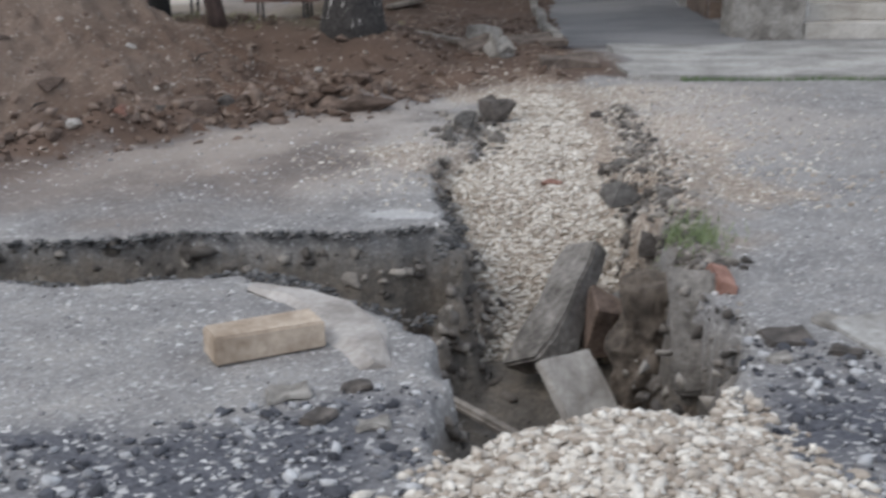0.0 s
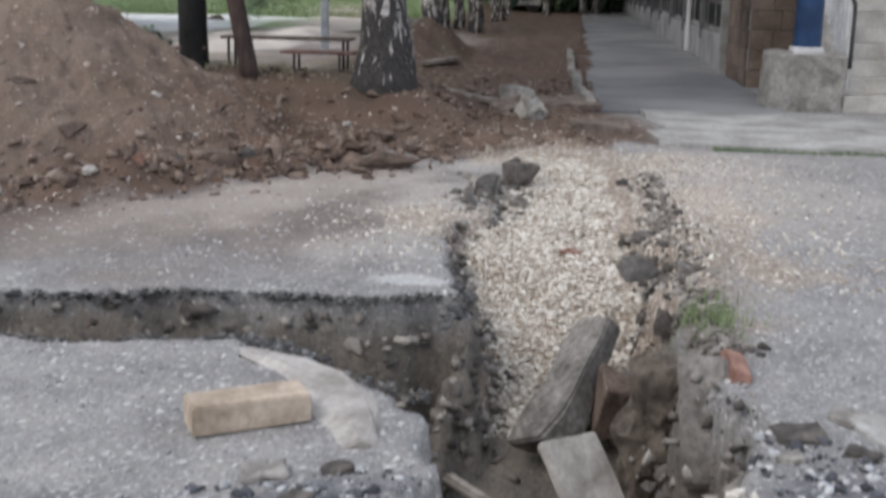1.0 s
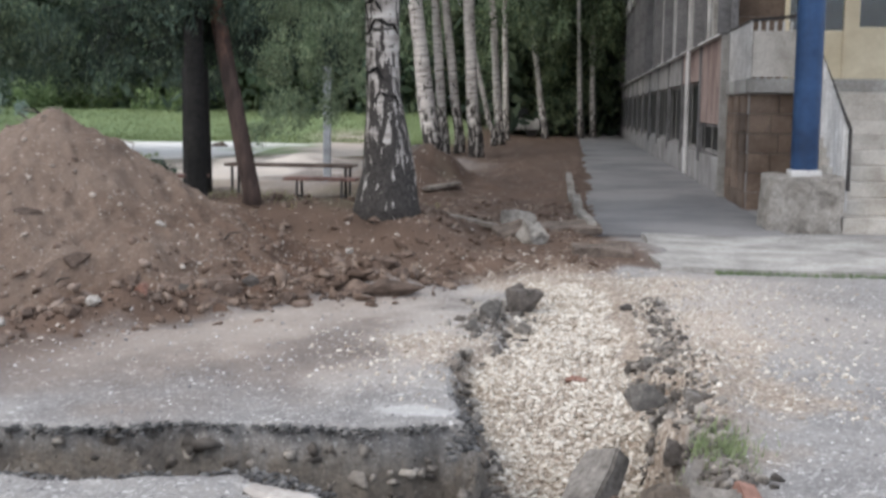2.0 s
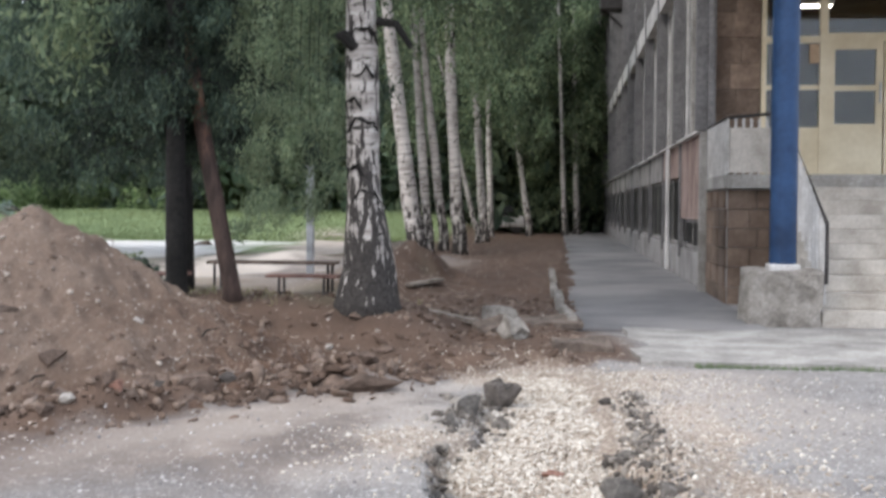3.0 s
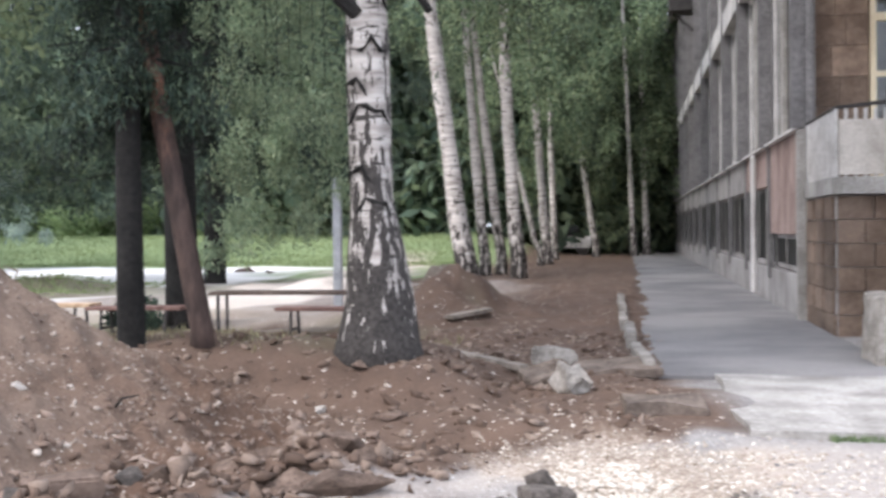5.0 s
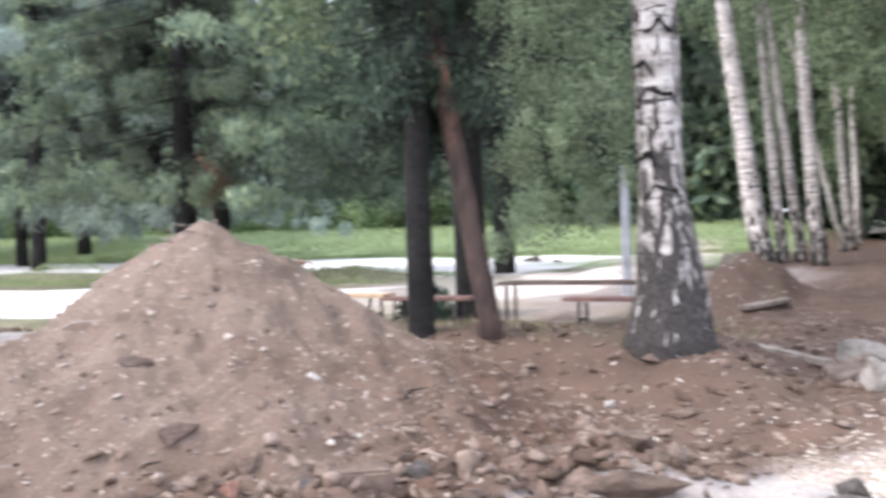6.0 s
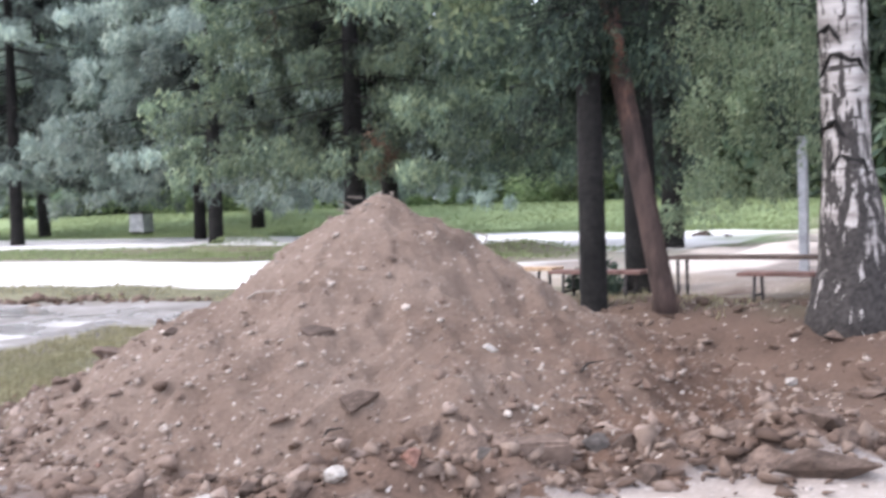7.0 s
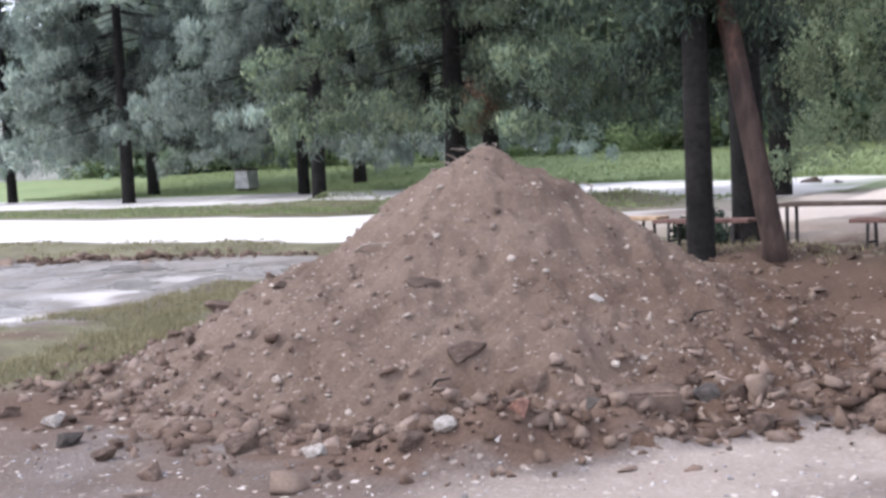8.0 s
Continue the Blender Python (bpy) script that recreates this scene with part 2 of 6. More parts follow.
def bark_birch(name, gain, foot, high):
    """Birch bark; gain: how white, foot and high: share of black cracks."""
    m, n, l, b = material(name, 0.85)
    co = local(n)
    mp = n.new("ShaderNodeMapping")
    mp.inputs["Scale"].default_value = (2.5, 2.5, 14)
    l.new(co, mp.inputs[0])
    white = ramp(n, l, noise_node(n, l, 1.2, 4, 0.6, mp.outputs[0]), [(0.3, (0.17 * gain, 0.15 * gain, 0.135 * gain)), (0.5, (0.34 * gain, 0.31 * gain, 0.285 * gain)), (0.8, (0.54 * gain, 0.51 * gain, 0.48 * gain))])
    lent = ramp(n, l, noise_node(n, l, 1.6, 3, 0.5, mp.outputs[0]), [(0.62, (0, 0, 0)), (0.67, (1, 1, 1))])
    c = mix(n, l, lent, white, (0.05, 0.045, 0.04))
    mp2 = n.new("ShaderNodeMapping")
    mp2.inputs["Scale"].default_value = (17, 17, 4.0)
    l.new(co, mp2.inputs[0])
    sep = n.new("ShaderNodeSeparateXYZ")
    l.new(co, sep.inputs[0])
    rough_foot = n.new("ShaderNodeMapRange")
    for k, v in zip(("From Min", "From Max", "To Min", "To Max"), (0.1, 1.9, foot, high)):
        rough_foot.inputs[k].default_value = v
    l.new(sep.outputs[2], rough_foot.inputs[0])
    cmp_ = n.new("ShaderNodeMath")
    cmp_.operation = "LESS_THAN"
    l.new(noise_node(n, l, 1.0, 4, 0.65, mp2.outputs[0]), cmp_.inputs[0])
    l.new(rough_foot.outputs[0], cmp_.inputs[1])
    c = mix(n, l, cmp_.outputs[0], c, ramp(n, l, noise_node(n, l, 30, 4, 0.6, co), [(0.3, (0.016, 0.014, 0.013)), (0.7, (0.07, 0.062, 0.056))]))
    l.new(c, b.inputs["Base Color"])
    bump(n, l, b, noise_node(n, l, 1.0, 5, 0.7, mp2.outputs[0]), 0.8, 0.03)
    return m


BIRCH = bark_birch("old_birch_bark", 1.1, 0.63, 0.44)
WHITE_BIRCH = bark_birch("white_birch_bark", 1.4, 0.58, 0.37)
DARK_BARK = mottled("dark_spruce_bark", (0.01, 0.0095, 0.009), (0.033, 0.03, 0.027), 22, 3, 0.95, 0.9, dist=0.03)


def bark_pine():
    m, n, l, b = material("pine_bark", 0.9)
    co = local(n)
    mp = n.new("ShaderNodeMapping")
    mp.inputs["Scale"].default_value = (9, 9, 3)
    l.new(co, mp.inputs[0])
    v = noise_node(n, l, 1.5, 5, 0.65, mp.outputs[0])
    red = ramp(n, l, v, [(0.3, (0.035, 0.022, 0.018)), (0.5, (0.11, 0.055, 0.038)), (0.66, (0.4, 0.165, 0.09))])
    brown = ramp(n, l, v, [(0.3, (0.022, 0.016, 0.014)), (0.7, (0.085, 0.056, 0.046))])
    sep = n.new("ShaderNodeSeparateXYZ")
    l.new(co, sep.inputs[0])
    r = n.new("ShaderNodeMapRange")
    r.inputs["From Min"].default_value, r.inputs["From Max"].default_value = 1.2, 3.0
    l.new(sep.outputs[2], r.inputs[0])
    l.new(mix(n, l, r.outputs[0], brown, red), b.inputs["Base Color"])
    bump(n, l, b, v, 0.9, 0.03)
    return m


PINE = bark_pine()


def foliage(name, a, b_, c, trans=0.25):
    m, n, l, b = material(name, 0.7)
    b.inputs["Specular IOR Level"].default_value = 0.25
    r = n.new("ShaderNodeNewGeometry").outputs["Random Per Island"]
    col = ramp(n, l, r, [(0.0, a), (0.55, b_), (1.0, c)])
    big = noise_node(n, l, 0.5, 3, 0.5, place(n))
    col = mix(n, l, 0.6, col, ramp(n, l, big, [(0.3, (0.6, 0.62, 0.6)), (0.7, (1.15, 1.12, 1.0))]), "MULTIPLY")
    tint = n.new("ShaderNodeMath")
    tint.operation = "MULTIPLY_ADD"
    l.new(attr(n, "tint"), tint.inputs[0])
    tint.inputs[1].default_value, tint.inputs[2].default_value = 0.85, 1.0
    col = mix(n, l, 1.0, col, tint.outputs[0], "MULTIPLY")
    l.new(col, b.inputs["Base Color"])
    t = n.new("ShaderNodeBsdfTranslucent")
    l.new(col, t.inputs[0])
    s = n.new("ShaderNodeMixShader")
    s.inputs[0].default_value = trans
    l.new(b.outputs[0], s.inputs[1])
    l.new(t.outputs[0], s.inputs[2])
    l.new(s.outputs[0], n["Material Output"].inputs[0])
    return m


BIRCH_LEAF = foliage("birch_leaves", (0.12, 0.17, 0.11), (0.18, 0.235, 0.145), (0.27, 0.315, 0.185), 0.5)
# far spruces: distance haze put into the needle colour, paler and bluer
HAZED_SPRUCE_LEAF = foliage("hazed_spruce_needles", (0.18, 0.235, 0.22), (0.27, 0.33, 0.3), (0.38, 0.43, 0.37), 0.5)
SPRUCE_LEAF = foliage("spruce_needles", (0.075, 0.11, 0.088), (0.14, 0.185, 0.13), (0.25, 0.295, 0.18), 0.32)
FIR_LEAF = foliage("dark_fir_needles", (0.026, 0.044, 0.037), (0.048, 0.074, 0.056), (0.1, 0.13, 0.084), 0.25)
RUSTY_LEAF = foliage("dry_needles", (0.17, 0.1, 0.07), (0.24, 0.15, 0.11), (0.28, 0.2, 0.15), 0.35)
WOOD_LEAF = foliage("woodland_leaves", (0.085, 0.128, 0.1), (0.145, 0.195, 0.138), (0.23, 0.28, 0.18), 0.42)
SHRUB_LEAF = foliage("shrub_leaves", (0.13, 0.19, 0.1), (0.2, 0.27, 0.14), (0.28, 0.35, 0.19), 0.45)
GRASS_BLADE = foliage("grass_blades", (0.19, 0.17, 0.105), (0.31, 0.29, 0.175), (0.44, 0.41, 0.27), 0.4)
MEADOW_BLADE = foliage("meadow_blades", (0.19, 0.24, 0.12), (0.27, 0.335, 0.17), (0.36, 0.41, 0.23), 0.4)

CONCRETE = mottled("weathered_concrete", (0.28, 0.26, 0.235), (0.5, 0.48, 0.45), 30, 1.8, 0.9, 0.5)
FACADE = mottled("grey_facade_panels", (0.29, 0.27, 0.258), (0.42, 0.4, 0.385), 24, 1.2, 0.9, 0.3)
PINK_WALL = mottled("pinkish_plinth_tiles", (0.28, 0.2, 0.175), (0.4, 0.3, 0.265), 24, 1.5, 0.9, 0.3)
STONE = mottled("brown_block_cladding", (0.165, 0.118, 0.09), (0.25, 0.185, 0.14), 18, 2.0, 0.9, 0.3, vary=0.32)
DARK_RIB = mottled("dark_weathered_rib", (0.13, 0.125, 0.125), (0.25, 0.24, 0.236), 20, 1.2, 0.8, 0.2)
PALE_BAND = mottled("pale_concrete_band", (0.5, 0.48, 0.46), (0.66, 0.64, 0.62), 20, 1.0, 0.85, 0.2)
PATH = mottled("path_asphalt", (0.1, 0.098, 0.1), (0.27, 0.255, 0.245), 60, 0.45, 0.85, 0.4, stain=(0.085, 0.084, 0.09))
MUDDY_CONCRETE = mottled("mud_caked_concrete", (0.13, 0.115, 0.1), (0.33, 0.3, 0.268), 34, 7, 0.95, 0.8, dist=0.02)
DIRTY_CONCRETE = mottled("dirty_concrete", (0.24, 0.218, 0.19), (0.43, 0.395, 0.355), 30, 5.0, 0.95, 0.8, dist=0.02)
BLUE = mottled("blue_gloss_paint", (0.018, 0.05, 0.125), (0.03, 0.075, 0.17), 14, 1.5, 0.45, 0.15)
WHITE_PAINT = mottled("chipped_white_paint", (0.55, 0.53, 0.5), (0.74, 0.72, 0.7), 25, 3, 0.6, 0.2)
CREAM = mottled("cream_door_paint", (0.72, 0.63, 0.45), (0.8, 0.71, 0.53), 12, 0.8, 0.45, 0.05)
CREAM_WALL = mottled("cream_wall_paint", (0.6, 0.52, 0.38), (0.7, 0.62, 0.47), 12, 2, 0.7, 0.1)
YELLOW = mottled("yellow_soffit_paint", (0.5, 0.33, 0.13), (0.6, 0.42, 0.18), 12, 2, 0.7, 0.1)
STEP = mottled("worn_stair_concrete", (0.44, 0.4, 0.35), (0.6, 0.56, 0.5), 30, 2.5, 0.85, 0.3)
IRON = mottled("dark_iron", (0.03, 0.028, 0.027), (0.08, 0.07, 0.065), 40, 5, 0.6, 0.3)
RED_WOOD = mottled("faded_red_bench_paint", (0.15, 0.08, 0.066), (0.29, 0.18, 0.15), 30, 4, 0.7, 0.3)
PALE_WOOD = mottled("pale_worn_bench_paint", (0.5, 0.36, 0.24), (0.66, 0.5, 0.34), 30, 4, 0.7, 0.3)
BRICK = mottled("buff_brick", (0.4, 0.315, 0.235), (0.55, 0.455, 0.36), 45, 8, 0.9, 0.5)
ROCK = mottled("rubble_rock", (0.105, 0.073, 0.056), (0.245, 0.178, 0.14), 22, 4, 0.95, 0.9, vary=0.3)
GREY_ROCK = mottled("grey_broken_concrete", (0.1, 0.09, 0.08), (0.27, 0.245, 0.22), 22, 4, 0.95, 0.9, vary=0.35)
MUD_SLAB = mottled("soil_caked_slab", (0.12, 0.093, 0.075), (0.25, 0.2, 0.165), 30, 3.5, 0.95, 0.8, dist=0.02)
CLAY_WALL = mottled("brown_clay", (0.11, 0.087, 0.07), (0.27, 0.22, 0.175), 26, 6, 0.95, 1.0, dist=0.03)
SMEAR = mottled("set_cement", (0.34, 0.305, 0.275), (0.5, 0.46, 0.42), 40, 6, 0.95, 0.6)
DARK_ROCK = mottled("tarry_lump", (0.06, 0.052, 0.046), (0.155, 0.132, 0.115), 26, 5, 0.9, 0.8, vary=0.3)
PALE_ROCK = mottled("pale_limestone", (0.3, 0.27, 0.24), (0.5, 0.465, 0.42), 26, 5, 0.95, 0.5, vary=0.2)
RED_BRICK = mottled("red_brick", (0.24, 0.125, 0.092), (0.38, 0.225, 0.175), 40, 6, 0.95, 0.5)
DARK_WOOD = mottled("dark_weathered_boards", (0.08, 0.06, 0.05), (0.17, 0.125, 0.1), 30, 4, 0.8, 0.3)
OLD_WOOD = mottled("grey_timber", (0.2, 0.17, 0.14), (0.38, 0.33, 0.28), 30, 5, 0.9, 0.5)
GALV = mottled("galvanised_steel", (0.4, 0.41, 0.42), (0.55, 0.56, 0.57), 20, 3, 0.5, 0.1, 0.3)
LAMP_MAT, _n, _l, _b = material("lit_tube", 0.5)
_b.inputs["Emission Color"].default_value, _b.inputs["Emission Strength"].default_value = (1, 0.95, 0.82, 1), 6.0


def glass_material():
    m, n, l, b = material("window_glass", 0.06)
    b.inputs["Base Color"].default_value = (0.03, 0.031, 0.033, 1)
    b.inputs["Specular IOR Level"].default_value = 0.6
    w = noise_node(n, l, 1.5, 2, 0.5, local(n))
    bump(n, l, b, w, 0.03, 0.05)
    return m


GLASS = glass_material()
DARK_GLASS = mottled("dusty_dark_glass", (0.012, 0.012, 0.013), (0.03, 0.03, 0.031), 8, 2, 0.45, 0.0)
DARK_GLASS.node_tree.nodes["Principled BSDF"].inputs["Specular IOR Level"].default_value = 0.15


def stones_material(name, a, b_, c):
    """Loose stones, each of its own tint."""
    m, n, l, b = material(name, 0.92)
    r = n.new("ShaderNodeNewGeometry").outputs["Random Per Island"]
    col = ramp(n, l, r, [(0.0, a), (0.5, b_), (1.0, c)])
    g = ramp(n, l, noise_node(n, l, 70, 4, 0.6, place(n)), [(0.3, (0.72, 0.72, 0.72)), (0.7, (1.1, 1.1, 1.1))])
    l.new(mix(n, l, 1.0, col, g, "MULTIPLY"), b.inputs["Base Color"])
    return m


LIME_STONES = stones_material("limestone_gravel", (0.29, 0.235, 0.185), (0.49, 0.43, 0.36), (0.72, 0.67, 0.59))
GREY_STONES = stones_material("grey_chippings", (0.17, 0.16, 0.158), (0.33, 0.31, 0.3), (0.64, 0.61, 0.58))
SOIL_CLODS = stones_material("soil_clods", (0.07, 0.045, 0.032), (0.13, 0.088, 0.065), (0.25, 0.19, 0.15))
HEAP_CLODS = stones_material("heap_soil_clods", (0.1, 0.066, 0.048), (0.17, 0.118, 0.09), (0.28, 0.215, 0.175))
TAN_STONES = stones_material("dusty_pebbles", (0.17, 0.13, 0.104), (0.3, 0.243, 0.2), (0.52, 0.455, 0.39))
CRUST = stones_material("asphalt_crust", (0.035, 0.034, 0.034), (0.085, 0.082, 0.08), (0.2, 0.19, 0.18))
CRUMBS = stones_material("asphalt_crumbs", (0.04, 0.04, 0.045), (0.1, 0.1, 0.11), (0.5, 0.49, 0.48))
CLAY_CLODS = stones_material("subsoil_lumps", (0.06, 0.053, 0.047), (0.14, 0.12, 0.103), (0.34, 0.305, 0.265))


def clear_glass():
    m, n, l, b = material("clear_door_glass", 0.02)
    b.inputs["Base Color"].default_value = (0.8, 0.83, 0.82, 1)
    b.inputs["Transmission Weight"].default_value = 1.0
    b.inputs["IOR"].default_value = 1.45
    return m


CLEAR = clear_glass()
LOBBY = mottled("dim_lobby_wall", (0.16, 0.15, 0.14), (0.24, 0.22, 0.2), 10, 1.5, 0.8, 0.0)
HANGING_LEAF = foliage("hanging_birch_leaves", (0.16, 0.215, 0.145), (0.23, 0.285, 0.185), (0.33, 0.375, 0.24), 0.5)


# ---- ground ----
def line(v, *pairs):
    return np.interp(v, [p[0] for p in pairs], [p[1] for p in pairs])


def road_edge(x):
    return line(x, (-14, 4.2), (-6.2, 5.75), (-5.0, 6.15), (-3.4, 6.08), (-2.7, 6.25), (-2.0, 7.0), (-1.55, 7.5), (-0.86, 7.8), (-0.2, 9.1), (0.6, 9.35), (8, 9.45))


def trench(x, y):
    """How far a place lies inside the open trench (0..1), and its floor."""
    wx = x + fbm(x, y, 0.5, 3, 5) * 0.16
    wy = y + fbm(x, y, 0.5, 3, 9) * 0.14
    left = line(wy, (2.3, -0.2), (2.6, -0.27), (3.0, -0.29), (3.3, -0.36), (3.6, -0.5), (4.0, -0.55), (4.78, -0.34), (5.4, -0.45), (5.84, -0.55), (6.13, -0.55), (6.45, -0.42), (7.9, -0.4), (8.7, -0.25))
    right = line(wy, (2.3, 0.55), (2.75, 0.52), (3.2, 0.62), (3.45, 0.66), (3.85, 0.62), (4.43, 0.66), (5.0, 0.62), (5.8, 0.5), (6.44, 0.44), (8.8, 0.4))
    inside = np.minimum(wx - left, right - wx)
    inside = np.minimum(inside, np.minimum(wy - 2.35, 8.75 - wy) * 0.8)
    wall = 0.10 + 0.17 * np.exp(-((y - 4.95) / 0.5) ** 2) * (wx < 0.1)
    main = step(-0.02, 1.0, (inside + fbm(x, y, 0.1, 3, 15) * 0.08 + fbm(x, y, 0.3, 2, 19) * 0.1 * step(0.0, 0.05, inside)) / (wall + 0.05))
    level = line(y, (2.3, 0.03), (2.72, 0.0), (3.1, -0.25), (3.45, -0.58), (4.3, -0.72), (4.7, -0.52), (5.4, -0.27), (5.9, -0.1), (6.3, -0.03), (8.7, 0.0))
    crest = line(x, (-0.3, 2.2), (-0.1, 2.5), (0.21, 2.74), (0.49, 2.66), (0.7, 2.4))
    tip = 0.03 - np.maximum(wy - crest, 0) * 1.15
    level = np.where(y < 3.9, np.maximum(tip, -0.72), level)
    level = level + step(0.0, 1.0, np.clip((wx - left) / 0.9, 0, 1)) * line(y, (4.6, 0.0), (5.2, 0.06), (6.0, 0.0))
    near = line(x, (-3.0, 3.98), (-1.7, 3.9), (-1.06, 3.98), (-0.75, 3.84), (-0.5, 3.55), (-0.2, 3.4))
    far = line(x, (-3, 4.5), (-2.2, 4.55), (-0.3, 4.8))
    s = np.minimum(np.minimum(wy - near, far - wy), np.minimum(-0.25 - wx, wx + 3.3))
    side = step(-0.01, 0.17, s + fbm(x, y, 0.1, 3, 16) * 0.07 + (fbm(x, y, 0.34, 2, 18) + 0.1) * 0.16 * step(0.0, 0.05, s))
    side_floor = line(x, (-3.3, -0.28), (-1.2, -0.42), (-0.6, -0.6), (-0.3, -0.72))
    return main, level, side, side_floor


def height(x, y):
    edge = road_edge(x)
    off = step(-0.1, 0.35, y - edge + fbm(x, y, 0.8, 3, 21) * 0.5) * step(1.2, 0.5, x)
    z = fbm(x, y, 3.0, 3, 1) * 0.03 + fbm(x, y, 0.25, 3, 2) * 0.012
    soil = 0.05 + fbm(x, y, 1.3, 4, 3) * 0.16 + fbm(x, y, 0.3, 3, 4) * 0.06
    soil = soil + 0.12 * np.exp(-(((x + 3.0) / 0.7) ** 2 + ((y - 10.8) / 0.6) ** 2)) + 0.24 * step(9.7, 10.9, y + fbm(x, y, 1.2, 2, 44)) * step(-0.7, -1.4, x) * step(-7, -5, x) * step(13.0, 11.4, y)
    soil = soil * step(0.45, 0.0, x - 0.1 * (y > 12)) * step(60, 30, y)
    z = z + off * soil
    main, level, side, side_floor = trench(x, y)
    rough = fbm(x, y, 0.25, 4, 31) * 0.2
    z = z * (1 - side) + side * np.minimum(z, side_floor + rough)
    z = z * (1 - main) + main * np.minimum(level, level + rough * 0.6)
    # heaped soil and gravel spilling over the road beside the trench
    z = z + 0.05 * np.exp(-(((x + 0.75) / 0.35) ** 2 + ((y - 6.0) / 0.35) ** 2)) * (1 - main)
    z = z + 0.10 * np.exp(-(((x - 0.72) / 0.13) ** 2 + ((y - 5.6) / 0.9) ** 2)) * (1 - main)
    z = z + 0.06 * np.exp(-(((x - 0.25) / 0.45) ** 2 + ((y - 2.3) / 0.3) ** 2)) * step(3.0, 2.5, y)
    # clods pushed up along the road's edge
    z = z + 0.16 * np.exp(-((y - road_edge(x) - 0.35) / 0.24) ** 2) * step(-3.2, -2.4, x) * step(-0.5, -1.0, x) * (0.75 + 1.6 * fbm(x, y, 0.35, 3, 41))
    # soil ridge between road and footpath
    z = z + 0.12 * np.exp(-(((x - 0.55) / 0.4) ** 2 + ((y - 10.6) / 0.45) ** 2)) + 0.10 * np.exp(-(((x + 0.5) / 0.9) ** 2 + ((y - 9.6) / 0.35) ** 2))
    # verge and old spoil on the far side
    z = z + 0.17 * np.exp(-((y - 12.6 - 0.28 * (np.maximum(x, -17) + 17) - fbm(x, x, 4, 3, 8)) / 0.42) ** 2) * step(-8.5, -10, x) * (0.5 + 1.5 * fbm(x, y, 0.9, 4, 77))
    z = z + 0.5 * np.exp(-(((x + 21.3) / 1.1) ** 2 + ((y - 27.3) / 0.8) ** 2)) + 0.3 * np.exp(-(((x + 11.8) / 1.8) ** 2 + ((y - 25.3) / 0.8) ** 2))
    z = z + 0.5 * np.exp(-(((x + 2.4) / 1.0) ** 2 + ((y - 18.2) / 1.3) ** 2)) * (0.9 + 1.6 * fbm(x, y, 0.7, 4, 12)) + 0.35 * np.exp(-(((x + 5.2) / 0.9) ** 2 + ((y - 22.8) / 0.9) ** 2))
    # the lawn rises gently towards the woods
    z = z + 1.1 * step(38.5, 55, y) * step(-2.0, -7.0, x)
    return z


def spaced(*stretches):
    out = []
    for a, b, s in stretches:
        out.append(np.linspace(a, b, max(2, int(round((b - a) / s)) + 1))[:-1])
    return np.concatenate(out)


GX = np.concatenate([-np.geomspace(900, 9, 36)[:-1], spaced((-9, -2.7, 0.12), (-2.7, 1.7, 0.021), (1.7, 6, 0.15)), np.geomspace(6, 900, 30)])
GY = np.concatenate([-np.geomspace(300, 1, 14)[:-1], spaced((-1, 2.0, 0.15), (2.0, 3.5, 0.034), (3.5, 5.1, 0.017), (5.1, 9.2, 0.034), (9.2, 26, 0.13), (26, 60, 0.8)), np.geomspace(60, 1500, 22)])


